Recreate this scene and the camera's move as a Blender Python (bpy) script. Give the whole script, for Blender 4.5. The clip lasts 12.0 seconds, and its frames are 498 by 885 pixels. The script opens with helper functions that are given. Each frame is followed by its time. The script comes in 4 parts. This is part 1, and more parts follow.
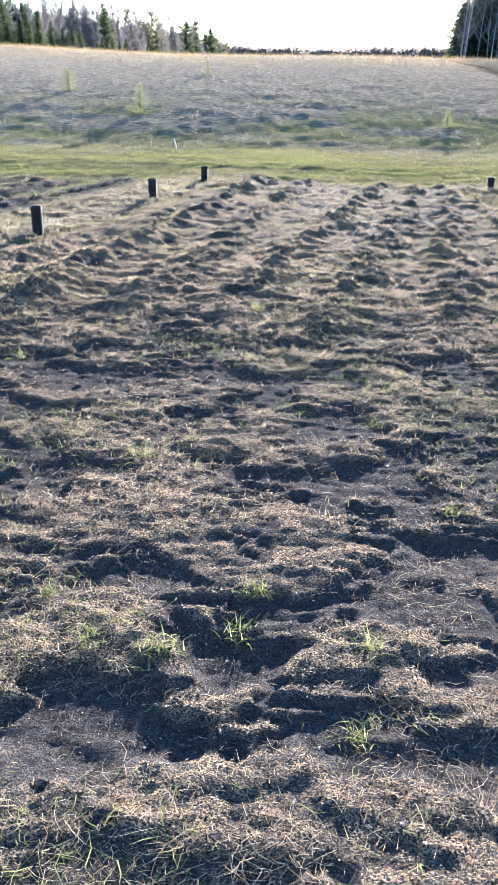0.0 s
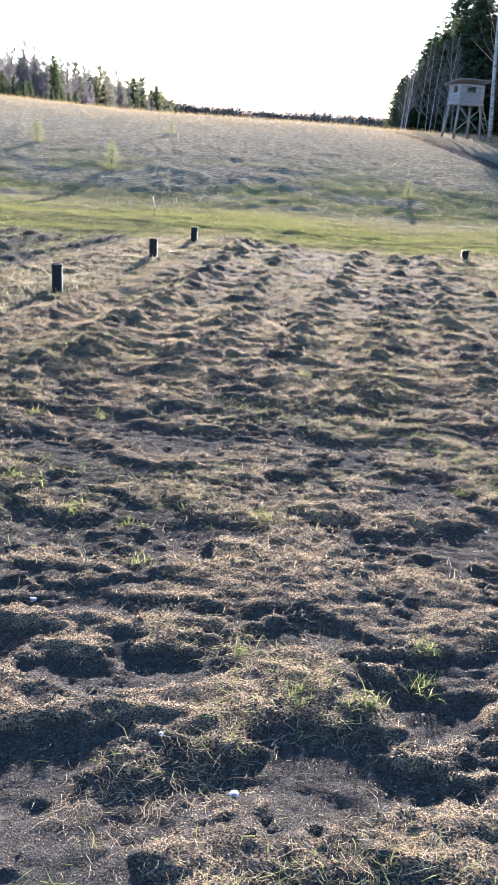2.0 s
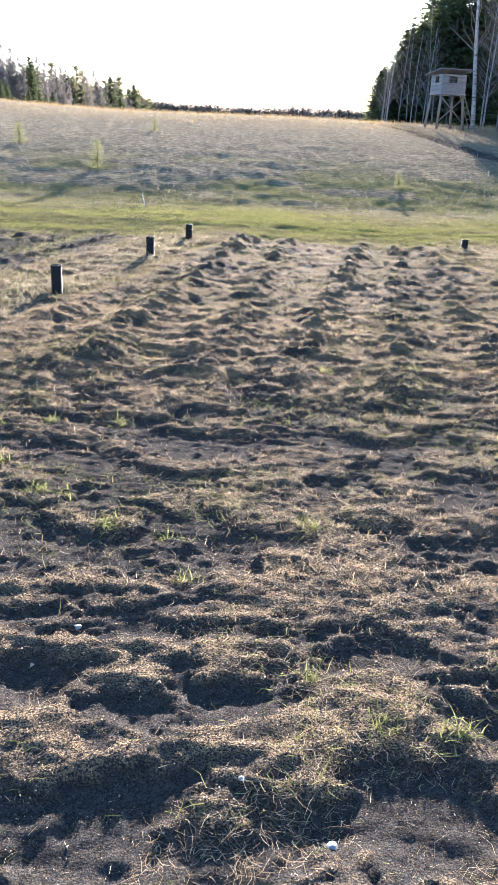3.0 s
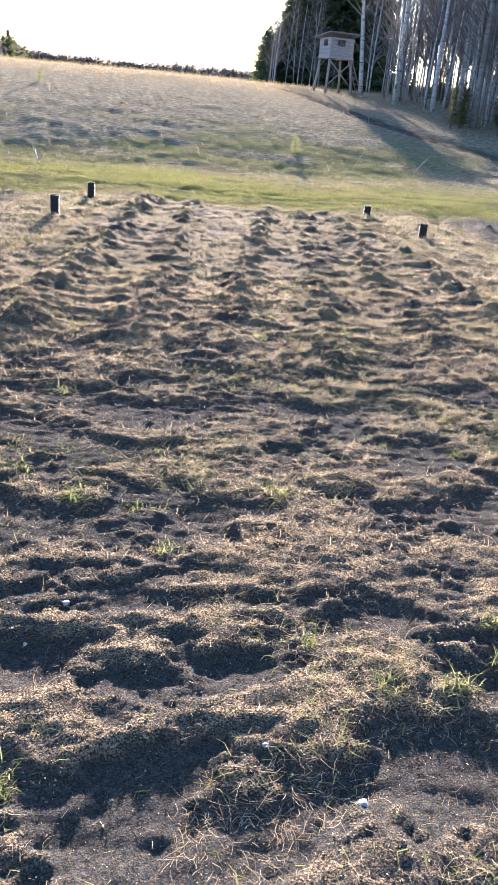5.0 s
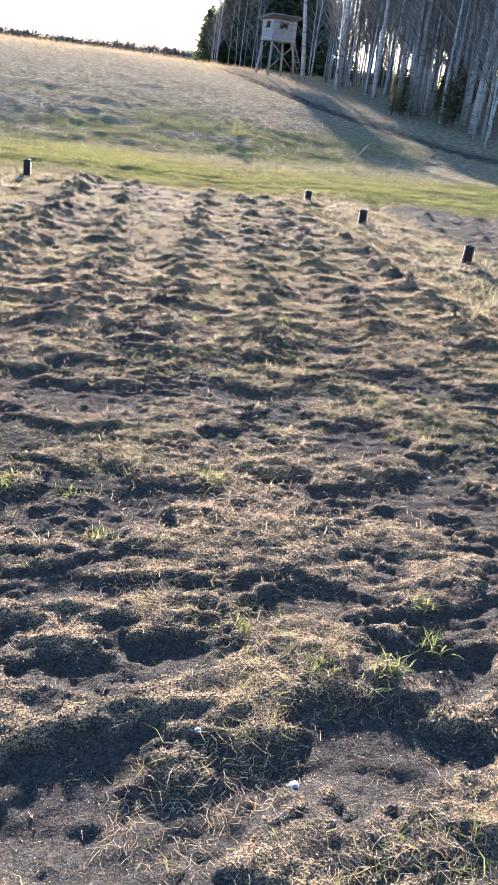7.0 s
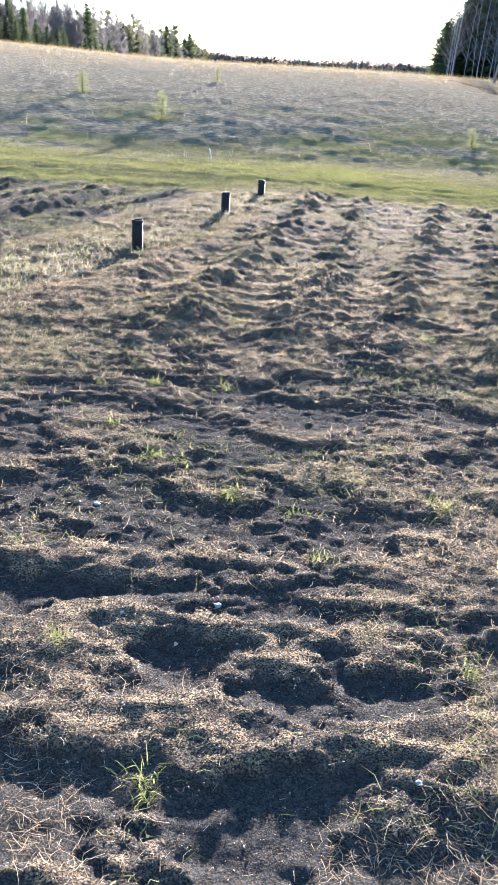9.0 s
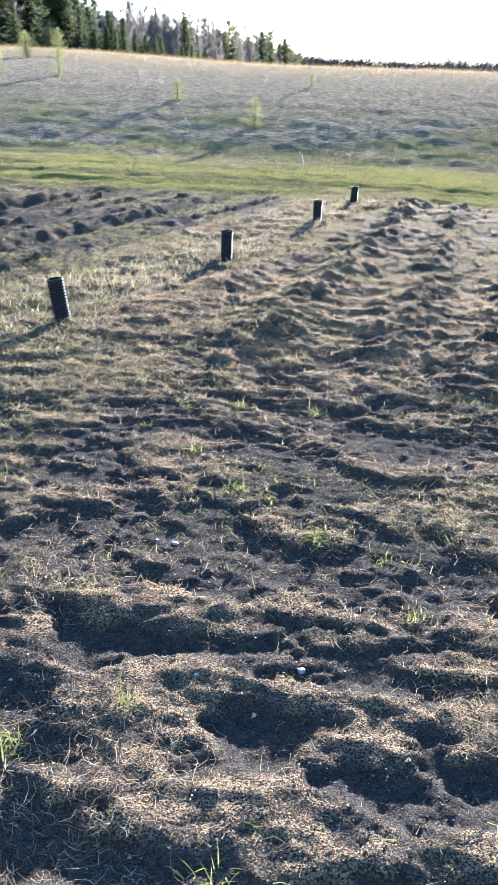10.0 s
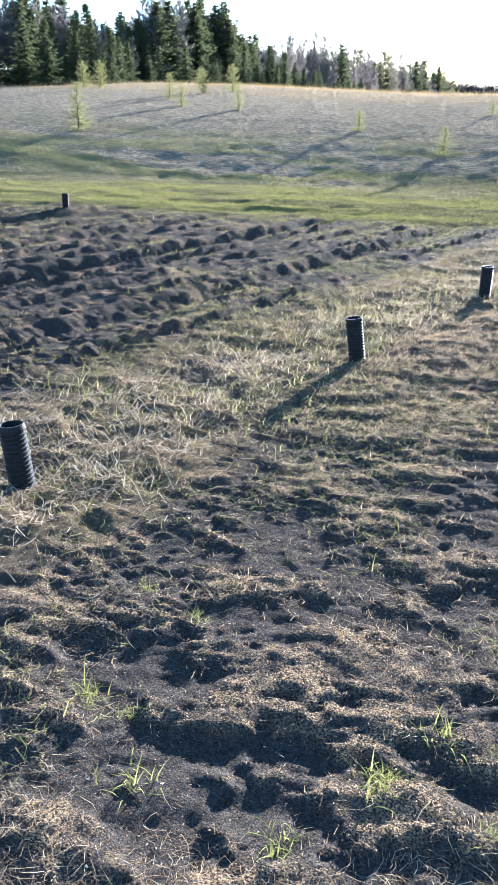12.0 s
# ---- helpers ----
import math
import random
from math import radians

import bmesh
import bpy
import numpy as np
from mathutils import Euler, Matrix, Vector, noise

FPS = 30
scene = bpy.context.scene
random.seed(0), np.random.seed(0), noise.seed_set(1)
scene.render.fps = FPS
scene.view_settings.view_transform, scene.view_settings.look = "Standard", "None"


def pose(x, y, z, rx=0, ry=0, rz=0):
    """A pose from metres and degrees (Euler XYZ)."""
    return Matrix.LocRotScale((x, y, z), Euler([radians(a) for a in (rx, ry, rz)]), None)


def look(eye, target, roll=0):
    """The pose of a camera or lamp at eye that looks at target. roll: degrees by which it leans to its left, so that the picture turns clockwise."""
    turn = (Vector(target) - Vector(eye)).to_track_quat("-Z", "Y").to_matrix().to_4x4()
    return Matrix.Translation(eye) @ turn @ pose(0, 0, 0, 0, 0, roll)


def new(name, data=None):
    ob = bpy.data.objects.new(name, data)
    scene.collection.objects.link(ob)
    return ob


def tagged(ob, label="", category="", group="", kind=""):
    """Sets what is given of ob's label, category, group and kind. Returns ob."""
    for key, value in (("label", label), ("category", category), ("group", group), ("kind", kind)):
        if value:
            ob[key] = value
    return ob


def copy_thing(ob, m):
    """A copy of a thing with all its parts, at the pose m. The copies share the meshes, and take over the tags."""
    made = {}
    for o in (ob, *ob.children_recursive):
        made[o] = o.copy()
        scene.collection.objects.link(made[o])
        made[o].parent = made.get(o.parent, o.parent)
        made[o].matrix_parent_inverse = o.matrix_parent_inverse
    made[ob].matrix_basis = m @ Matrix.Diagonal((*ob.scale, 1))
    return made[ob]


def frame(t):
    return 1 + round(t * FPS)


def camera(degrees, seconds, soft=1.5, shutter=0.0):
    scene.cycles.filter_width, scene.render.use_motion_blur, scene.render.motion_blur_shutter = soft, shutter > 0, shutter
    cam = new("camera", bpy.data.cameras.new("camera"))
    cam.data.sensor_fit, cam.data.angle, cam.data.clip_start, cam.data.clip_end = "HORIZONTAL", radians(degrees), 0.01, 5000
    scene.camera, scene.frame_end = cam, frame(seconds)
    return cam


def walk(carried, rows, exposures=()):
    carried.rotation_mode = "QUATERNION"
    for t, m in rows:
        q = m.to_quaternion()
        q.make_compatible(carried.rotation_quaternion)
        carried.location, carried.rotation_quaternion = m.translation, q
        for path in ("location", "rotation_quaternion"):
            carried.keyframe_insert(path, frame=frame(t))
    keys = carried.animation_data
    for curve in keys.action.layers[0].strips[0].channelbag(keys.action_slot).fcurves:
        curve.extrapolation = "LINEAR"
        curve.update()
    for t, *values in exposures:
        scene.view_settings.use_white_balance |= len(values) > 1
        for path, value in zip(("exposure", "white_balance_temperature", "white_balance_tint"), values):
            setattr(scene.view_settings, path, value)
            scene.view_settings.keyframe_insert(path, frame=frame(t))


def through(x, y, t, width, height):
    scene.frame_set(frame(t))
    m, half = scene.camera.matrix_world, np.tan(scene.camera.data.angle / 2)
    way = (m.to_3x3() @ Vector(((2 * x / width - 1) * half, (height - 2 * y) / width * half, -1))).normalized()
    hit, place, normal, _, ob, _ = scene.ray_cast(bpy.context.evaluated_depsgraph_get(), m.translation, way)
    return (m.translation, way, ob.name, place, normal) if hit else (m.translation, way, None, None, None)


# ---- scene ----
cam = camera(35.1, 12.0)
PATH = [
    (0, (0.597, -3.354, 1.496), (0.448, -1.539, 0.668), 0.7),
    (0.5, (0.263, -3.36, 1.56), (0.122, -1.537, 0.748), 0.3),
    (1, (0.029, -3.508, 1.603), (-0.019, -1.672, 0.811), 2.3),
    (1.5, (-0.11, -3.613, 1.633), (-0.071, -1.76, 0.882), 4.3),
    (2, (-0.243, -3.612, 1.647), (-0.23, -1.741, 0.939), 3.9),
    (2.5, (-0.329, -3.504, 1.595), (-0.331, -1.629, 0.899), 2.8),
    (2.7, (-0.388, -3.396, 1.583), (-0.38, -1.523, 0.882), 2.5),
    (4.3, (-0.801, -3.364, 1.595), (-0.499, -1.537, 0.838), 4.9),
    (4.5, (-0.818, -3.36, 1.578), (-0.505, -1.538, 0.815), 4.9),
    (5, (-0.831, -3.333, 1.572), (-0.504, -1.521, 0.791), 4.9),
    (5.5, (-0.829, -3.329, 1.584), (-0.462, -1.53, 0.79), 5.3),
    (6, (-0.813, -3.326, 1.579), (-0.394, -1.543, 0.775), 6.0),
    (6.5, (-0.807, -3.332, 1.577), (-0.334, -1.564, 0.772), 6.8),
    (6.7, (-0.799, -3.329, 1.573), (-0.312, -1.564, 0.769), 6.9),
    (8.3, (-0.855, -3.303, 1.567), (-0.705, -1.478, 0.763), 4.9),
    (8.5, (-0.855, -3.295, 1.563), (-0.773, -1.466, 0.757), 4.3),
    (9, (-0.857, -3.225, 1.556), (-0.915, -1.398, 0.744), 3.4),
    (9.5, (-0.853, -3.035, 1.561), (-1.029, -1.216, 0.748), 2.7),
    (10, (-0.897, -2.951, 1.578), (-1.169, -1.144, 0.765), 2.1),
    (10.5, (-1.023, -2.967, 1.579), (-1.343, -1.166, 0.771), 2.4),
    (11, (-1.29, -3.069, 1.617), (-1.542, -1.246, 0.832), 3.6),
    (11.5, (-1.63, -3.107, 1.601), (-1.962, -1.291, 0.832), 2.5),
    (12, (-2.08, -2.978, 1.587), (-2.68, -1.229, 0.827), 0.8),
]
walk(cam, [(t, look(eye, target, roll)) for t, eye, target, roll in PATH], [(0.0, 3.50, 4500, 18), (2.5, 3.40, 4780, 18), (4.5, 3.52, 4940, 21), (6.5, 3.55, 4940, 20), (9.0, 3.52, 4640, 17), (12.0, 3.38, 4520, 14)])

# ---- light ----
SUN_AZ, SUN_EL = radians(7.0), radians(11.5)
world = bpy.data.worlds.new("sky")
scene.world = world
world.use_nodes = True
wn = world.node_tree.nodes
sky = wn.new("ShaderNodeTexSky")
sky.sky_type, sky.sun_disc = "NISHITA", False
sky.sun_elevation, sky.sun_rotation = SUN_EL, SUN_AZ
sky.dust_density, sky.air_density, sky.ozone_density = 0.6, 1.3, 2.5
wn["Background"].inputs["Strength"].default_value = 0.05
world.node_tree.links.new(sky.outputs[0], wn["Background"].inputs["Color"])
sun = new("sun", bpy.data.lights.new("sun", "SUN"))
sun.data.energy, sun.data.angle, sun.data.color = 5.0, radians(1.2), (1.0, 0.83, 0.60)
SUN_WAY = Vector((math.sin(SUN_AZ) * math.cos(SUN_EL), math.cos(SUN_AZ) * math.cos(SUN_EL), math.sin(SUN_EL)))
sun.matrix_world = look(SUN_WAY * 50, (0, 0, 0))


# ---- materials ----
class Nodes:
    """A node material with a Principled shader and short ways to add textures."""

    def __init__(self, name, rough=0.8, metal=0.0, spec=0.5):
        self.mat = bpy.data.materials.new(name)
        self.mat.use_nodes = True
        self.tree = self.mat.node_tree
        self.bsdf = self.tree.nodes["Principled BSDF"]
        self.bsdf.inputs["Roughness"].default_value = rough
        self.bsdf.inputs["Metallic"].default_value = metal
        self.bsdf.inputs["Specular IOR Level"].default_value = spec

    def node(self, kind, **values):
        n = self.tree.nodes.new(kind)
        for k, v in values.items():
            n.inputs[k.replace("_", " ")].default_value = v
        return n

    def link(self, a, b):
        self.tree.links.new(a, b)

    def coord(self, which="Object"):
        return self.tree.nodes.new("ShaderNodeTexCoord").outputs[which]

    def noise(self, scale, detail=4.0, rough=0.6, vec=None, stretch=None):
        n = self.node("ShaderNodeTexNoise", Scale=scale, Detail=detail, Roughness=rough)
        v = vec or self.coord()
        if stretch:
            m = self.node("ShaderNodeMapping", Scale=stretch)
            self.link(v, m.inputs["Vector"])
            v = m.outputs[0]
        self.link(v, n.inputs["Vector"])
        return n.outputs["Fac"]

    def ramp(self, fac, *stops):
        r = self.tree.nodes.new("ShaderNodeValToRGB")
        els = r.color_ramp.elements
        while len(els) < len(stops):
            els.new(0.5)
        for el, (pos, col) in zip(els, stops):
            el.position, el.color = pos, (*col, 1.0)
        self.link(fac, r.inputs[0])
        return r.outputs[0]

    def mix(self, fac, a, b, blend="MIX"):
        m = self.tree.nodes.new("ShaderNodeMix")
        m.data_type, m.blend_type = "RGBA", blend
        for v, sock in ((fac, m.inputs[0]), (a, m.inputs[6]), (b, m.inputs[7])):
            if isinstance(v, (int, float)):
                sock.default_value = v
            elif isinstance(v, tuple):
                sock.default_value = (*v, 1.0)
            else:
                self.link(v, sock)
        return m.outputs[2]

    def maths(self, op, a, b=0.0):
        m = self.tree.nodes.new("ShaderNodeMath")
        m.operation = op
        for v, sock in ((a, m.inputs[0]), (b, m.inputs[1])):
            if isinstance(v, (int, float)):
                sock.default_value = v
            else:
                self.link(v, sock)
        return m.outputs[0]

    def bump(self, height, strength=0.5, distance=0.01, after=None):
        b = self.node("ShaderNodeBump", Strength=strength, Distance=distance)
        self.link(height, b.inputs["Height"])
        if after is not None:
            self.link(after, b.inputs["Normal"])
        self.link(b.outputs[0], self.bsdf.inputs["Normal"])
        return b.outputs[0]

    def base(self, colour):
        if isinstance(colour, tuple):
            self.bsdf.inputs["Base Color"].default_value = (*colour, 1.0)
        else:
            self.link(colour, self.bsdf.inputs["Base Color"])
        return self

    def thin(self, colour, amount=0.4):
        """Lets light through, as leaves and blades do."""
        t = self.tree.nodes.new("ShaderNodeBsdfTranslucent")
        if isinstance(colour, tuple):
            t.inputs["Color"].default_value = (*colour, 1.0)
        else:
            self.link(colour, t.inputs["Color"])
        m = self.tree.nodes.new("ShaderNodeMixShader")
        m.inputs[0].default_value = amount
        self.link(self.bsdf.outputs[0], m.inputs[1])
        self.link(t.outputs[0], m.inputs[2])
        self.link(m.outputs[0], self.tree.nodes["Material Output"].inputs["Surface"])
        return self

    def island(self):
        return self.tree.nodes.new("ShaderNodeNewGeometry").outputs["Random Per Island"]

    def each(self):
        return self.tree.nodes.new("ShaderNodeObjectInfo").outputs["Random"]


def ground_material():
    n = Nodes("ground_earth_and_turf", rough=1.0, spec=0.05)
    co = n.coord()
    att = n.tree.nodes.new("ShaderNodeAttribute")
    att.attribute_name = "cover"
    sep = n.tree.nodes.new("ShaderNodeSeparateColor")
    n.link(att.outputs["Color"], sep.inputs[0])
    dry, green, wild, litter = sep.outputs[0], sep.outputs[1], sep.outputs[2], att.outputs["Alpha"]
    big = n.noise(0.9, 5, 0.6, co)
    fine = n.noise(38, 6, 0.7, co)
    grit = n.noise(150, 3, 0.7, co)
    # flecks of chaff and dry crumbs over damp earth; its dark doubles as hollow shade
    fleck = n.noise(140, 5, 0.72, co, (1.0, 1.4, 1.0))
    top = n.ramp(fleck, (0.47, (0, 0, 0)), (0.53, (1, 1, 1)))
    crumb_col = n.ramp(n.noise(210, 4, 0.75, co), (0.3, (0.13, 0.089, 0.05)), (0.5, (0.425, 0.292, 0.15)), (0.68, (0.69, 0.51, 0.285)))
    soil = n.ramp(fine, (0.28, (0.022, 0.023, 0.023)), (0.5, (0.05, 0.05, 0.049)), (0.72, (0.105, 0.098, 0.09)))
    soil = n.mix(n.maths("MULTIPLY", n.ramp(big, (0.45, (0, 0, 0)), (0.7, (1, 1, 1))), 0.15), soil, (0.12, 0.095, 0.07))
    strewn = n.maths("MULTIPLY", top, n.maths("ADD", n.maths("MULTIPLY", litter, 0.80), 0.17))
    soil = n.mix(strewn, soil, crumb_col)
    straw = n.ramp(n.noise(60, 5, 0.7, co, (1, 0.35, 1)), (0.3, (0.07, 0.055, 0.036)), (0.6, (0.2, 0.152, 0.09)), (0.8, (0.38, 0.3, 0.18)))
    turf = n.ramp(n.noise(22, 6, 0.7, co), (0.3, (0.085, 0.086, 0.024)), (0.55, (0.235, 0.22, 0.06)), (0.78, (0.40, 0.345, 0.12)))
    turf = n.mix(n.maths("MULTIPLY", n.ramp(n.noise(3.0, 5, 0.65, co, (1, 2.2, 1)), (0.42, (0, 0, 0)), (0.62, (1, 1, 1))), 0.6), turf, (0.2, 0.155, 0.075))
    heath = n.ramp(n.noise(5, 8, 0.72, co, (1, 1.8, 1)), (0.3, (0.09, 0.075, 0.05)), (0.5, (0.23, 0.185, 0.12)), (0.7, (0.48, 0.4, 0.26)))
    col = n.mix(wild, soil, heath)
    col = n.mix(green, col, turf)
    col = n.mix(dry, col, straw)
    n.base(col)
    # only the packed bare earth has a faint gloss
    grown = n.maths("MAXIMUM", n.maths("MAXIMUM", dry, green), wild)
    xyz = n.tree.nodes.new("ShaderNodeSeparateXYZ")
    n.link(co, xyz.inputs[0])
    grown = n.maths("ADD", grown, n.maths("GREATER_THAN", xyz.outputs[1], 11.5))
    n.link(n.maths("MULTIPLY", n.maths("MAXIMUM", n.maths("SUBTRACT", 1.0, n.maths("MULTIPLY", grown, 2.5)), 0.0), 0.004), n.bsdf.inputs["Specular IOR Level"])
    b = n.bump(fine, 1.0, 0.025)
    b = n.bump(top, 0.7, 0.006, b)
    b = n.bump(n.noise(75, 4, 0.7, co), 0.9, 0.014, b)
    n.bump(grit, 0.9, 0.008, b)
    return n.mat


def blade_material(name, low, mid, high, through, amount=0.45, spec=0.0):
    n = Nodes(name, rough=1.0, spec=spec)
    col = n.ramp(n.island(), (0.0, low), (0.5, mid), (1.0, high))
    n.base(col)
    return n.thin(n.mix(0.5, col, through), amount).mat


M_GROUND = ground_material()
M_STRAW = blade_material("dry_straw", (0.10, 0.069, 0.042), (0.47, 0.326, 0.172), (0.8, 0.645, 0.40), (0.76, 0.55, 0.27), 0.45, 0.03)
M_DRY = blade_material("dry_grass", (0.2, 0.155, 0.105), (0.45, 0.355, 0.24), (0.66, 0.57, 0.43), (0.55, 0.42, 0.2), 0.42, 0.015)
M_CREST = blade_material("golden_crest_grass", (0.15, 0.10, 0.05), (0.29, 0.2, 0.09), (0.42, 0.31, 0.15), (0.42, 0.28, 0.10), 0.32)
M_GREEN = blade_material("green_grass", (0.10, 0.115, 0.03), (0.21, 0.22, 0.06), (0.40, 0.36, 0.14), (0.40, 0.36, 0.13), 0.38)
M_TURF = blade_material("short_meadow_turf", (0.13, 0.125, 0.035), (0.26, 0.235, 0.07), (0.42, 0.36, 0.14), (0.44, 0.40, 0.12), 0.42)
M_PALE = blade_material("bleached_tussock_grass", (0.2, 0.17, 0.13), (0.34, 0.3, 0.24), (0.5, 0.45, 0.37), (0.4, 0.35, 0.25), 0.4)
M_HEATH = blade_material("grey_brown_wild_grass", (0.14, 0.115, 0.075), (0.31, 0.25, 0.165), (0.56, 0.46, 0.32), (0.52, 0.41, 0.24), 0.42)


def crumb_material():
    n = Nodes("earth_crumbs", rough=1.0, spec=0.05)
    col = n.ramp(n.island(), (0.0, (0.045, 0.034, 0.026)), (0.4, (0.26, 0.178, 0.10)), (0.8, (0.51, 0.36, 0.2)), (1.0, (0.76, 0.58, 0.37)))
    n.base(n.mix(0.5, col, n.mix(n.noise(90), col, (0.08, 0.065, 0.055))))
    n.bump(n.noise(200), 0.5, 0.004)
    return n.mat


def plain_noise(name, a, b, scale, rough, bump=0.3, dist=0.005, stretch=None, spec=0.5, each=0.0):
    n = Nodes(name, rough=rough, spec=spec)
    f = n.noise(scale, 5, 0.65, None, stretch)
    col = n.ramp(f, (0.3, a), (0.7, b))
    if each:
        col = n.mix(n.maths("MULTIPLY", n.each(), each), col, tuple(c * 0.35 for c in a))
    n.base(col)
    n.bump(f, bump, dist)
    return n.mat


def birch_material():
    n = Nodes("pale_birch_bark", rough=0.75)
    f = n.noise(2.2, 6, 0.7, None, (1.0, 1.0, 3.5))
    col = n.ramp(f, (0.36, (0.07, 0.06, 0.055)), (0.46, (0.36, 0.34, 0.33)), (0.75, (0.6, 0.58, 0.56)))
    tone = n.mix(n.each(), (0.35, 0.32, 0.3), (1.0, 1.0, 1.0))
    n.base(n.mix(1.0, col, tone, "MULTIPLY"))
    n.bump(f, 0.3, 0.01)
    return n.mat


def needle_material(name, a, b, through, amount=0.35):
    n = Nodes(name, rough=0.85, spec=0.06)
    col = n.ramp(n.island(), (0.0, a), (1.0, b))
    col = n.mix(n.maths("MULTIPLY", n.each(), 0.35), col, (0.09, 0.095, 0.06))
    n.base(col)
    return n.thin(through, amount).mat


M_CRUMB = crumb_material()
M_PIPE = plain_noise("black_ribbed_plastic", (0.008, 0.008, 0.009), (0.02, 0.019, 0.018), 30, 0.65, 0.15, 0.002, spec=0.2)
M_BARK = plain_noise("grey_brown_bark", (0.05, 0.042, 0.036), (0.15, 0.125, 0.105), 9, 0.9, 0.6, 0.02, (1, 1, 0.25), each=0.4)
M_BIRCH = birch_material()
# twigs paler than the bark: the haze before the crowns is put into their colour
M_TWIG = blade_material("hazed_bare_twigs", (0.12, 0.10, 0.09), (0.2, 0.175, 0.155), (0.3, 0.265, 0.24), (0.25, 0.21, 0.18), 0.25)
M_NEEDLE = needle_material("dark_spruce_needles", (0.035, 0.055, 0.028), (0.085, 0.105, 0.05), (0.11, 0.12, 0.05))
M_MIXED = needle_material("grey_green_pine_crown", (0.06, 0.068, 0.038), (0.15, 0.145, 0.08), (0.2, 0.18, 0.09), 0.42)
M_FAR = blade_material("distant_mixed_wood", (0.14, 0.12, 0.09), (0.2, 0.17, 0.13), (0.27, 0.22, 0.17), (0.34, 0.26, 0.19), 0.5)
M_PINE = needle_material("yellow_green_pine_needles", (0.09, 0.1, 0.035), (0.22, 0.22, 0.08), (0.3, 0.29, 0.11), 0.42)
M_BOARD = plain_noise("weathered_grey_boards", (0.20, 0.19, 0.19), (0.38, 0.36, 0.35), 6, 0.8, 0.4, 0.01, (1, 1, 6), each=0.35)
M_POST = plain_noise("weathered_round_poles", (0.14, 0.12, 0.10), (0.28, 0.24, 0.2), 5, 0.85, 0.4, 0.01, (1, 1, 0.2))
M_ROOF = plain_noise("grey_roofing_felt", (0.10, 0.10, 0.105), (0.19, 0.185, 0.18), 8, 0.85, 0.3, 0.01)
M_STONE = plain_noise("pale_field_stone", (0.15, 0.145, 0.14), (0.33, 0.32, 0.30), 25, 0.75, 0.4, 0.004)
M_STICK = plain_noise("bleached_pale_stick", (0.45, 0.42, 0.38), (0.72, 0.69, 0.64), 20, 0.7, 0.2, 0.002)
M_DEADWOOD = plain_noise("grey_dead_stalk", (0.22, 0.19, 0.15), (0.45, 0.39, 0.31), 15, 0.85, 0.2, 0.002)


def glass_material():
    n = Nodes("window_glass", rough=0.05)
    n.base((0.9, 0.93, 0.95))
    n.bsdf.inputs["Transmission Weight"].default_value = 1.0
    n.bsdf.inputs["IOR"].default_value = 1.45
    return n.mat


M_GLASS = glass_material()


# ---- mesh helpers ----
def part(name, bm, material, parent=None, label=""):
    """Links a bmesh as one mesh object, under a thing if one is given."""
    me = bpy.data.meshes.new(name)
    bm.to_mesh(me)
    bm.free()
    me.materials.append(material)
    ob = new(name, me)
    if parent is not None:
        ob.parent = parent
    return tagged(ob, label) if label else ob


def from_arrays(name, verts, faces, material, smooth=False, corners=3):
    """One mesh object from arrays of places and of faces with the same number of corners."""
    me = bpy.data.meshes.new(name)
    me.vertices.add(len(verts))
    me.vertices.foreach_set("co", np.asarray(verts, np.float32).ravel())
    me.loops.add(faces.size)
    me.loops.foreach_set("vertex_index", np.asarray(faces, np.int32).ravel())
    me.polygons.add(len(faces))
    me.polygons.foreach_set("loop_start", np.arange(0, faces.size, corners, dtype=np.int32))
    me.update(calc_edges=True)
    if smooth:
        me.shade_smooth()
    me.materials.append(material)
    return new(name, me)


def empty(name, x=0.0, y=0.0, z=0.0, turn=0.0):
    ob = new(name)
    ob.matrix_basis = pose(x, y, z, 0, 0, turn)
    ob.empty_display_size = 0.2
    return ob


def box(bm, lo, hi, bevel=0.0):
    lo, hi = Vector(lo), Vector(hi)
    made = bmesh.ops.create_cube(bm, size=1.0, matrix=Matrix.Translation((lo + hi) / 2) @ Matrix.Diagonal((*(hi - lo), 1)))
    if bevel:
        edges = {e for v in made["verts"] for e in v.link_edges}
        bmesh.ops.bevel(bm, geom=list(edges), offset=bevel, segments=1, affect="EDGES")


def tube(bm, points, radii, sides=6, cap=True):
    """A tapered tube along points."""
    rings = []
    for i, p in enumerate(points):
        ahead = (points[min(i + 1, len(points) - 1)] - points[max(i - 1, 0)]).normalized()
        a = ahead.cross(Vector((0.31, 0.95, 0.05)) if abs(ahead.y) < 0.9 else Vector((1, 0, 0))).normalized()
        b = ahead.cross(a)
        rings.append([bm.verts.new(p + radii[i] * (math.cos(k * math.tau / sides) * a + math.sin(k * math.tau / sides) * b)) for k in range(sides)])
    for lo, hi in zip(rings, rings[1:]):
        for k in range(sides):
            f = bm.faces.new((lo[k], lo[(k + 1) % sides], hi[(k + 1) % sides], hi[k]))
            f.smooth = True
    if cap:
        bm.faces.new(rings[-1])
        bm.faces.new(rings[0][::-1])


# ---- ground: relief and cover ----
def lattice(ix, iy, seed):
    h = (ix.astype(np.int64) * 374761393 + iy.astype(np.int64) * 668265263 + seed * 1442695041) & 0xFFFFFFFF
    h = ((h ^ (h >> 13)) * 1274126177) & 0xFFFFFFFF
    return ((h ^ (h >> 16)) & 0xFFFF) / 65535.0


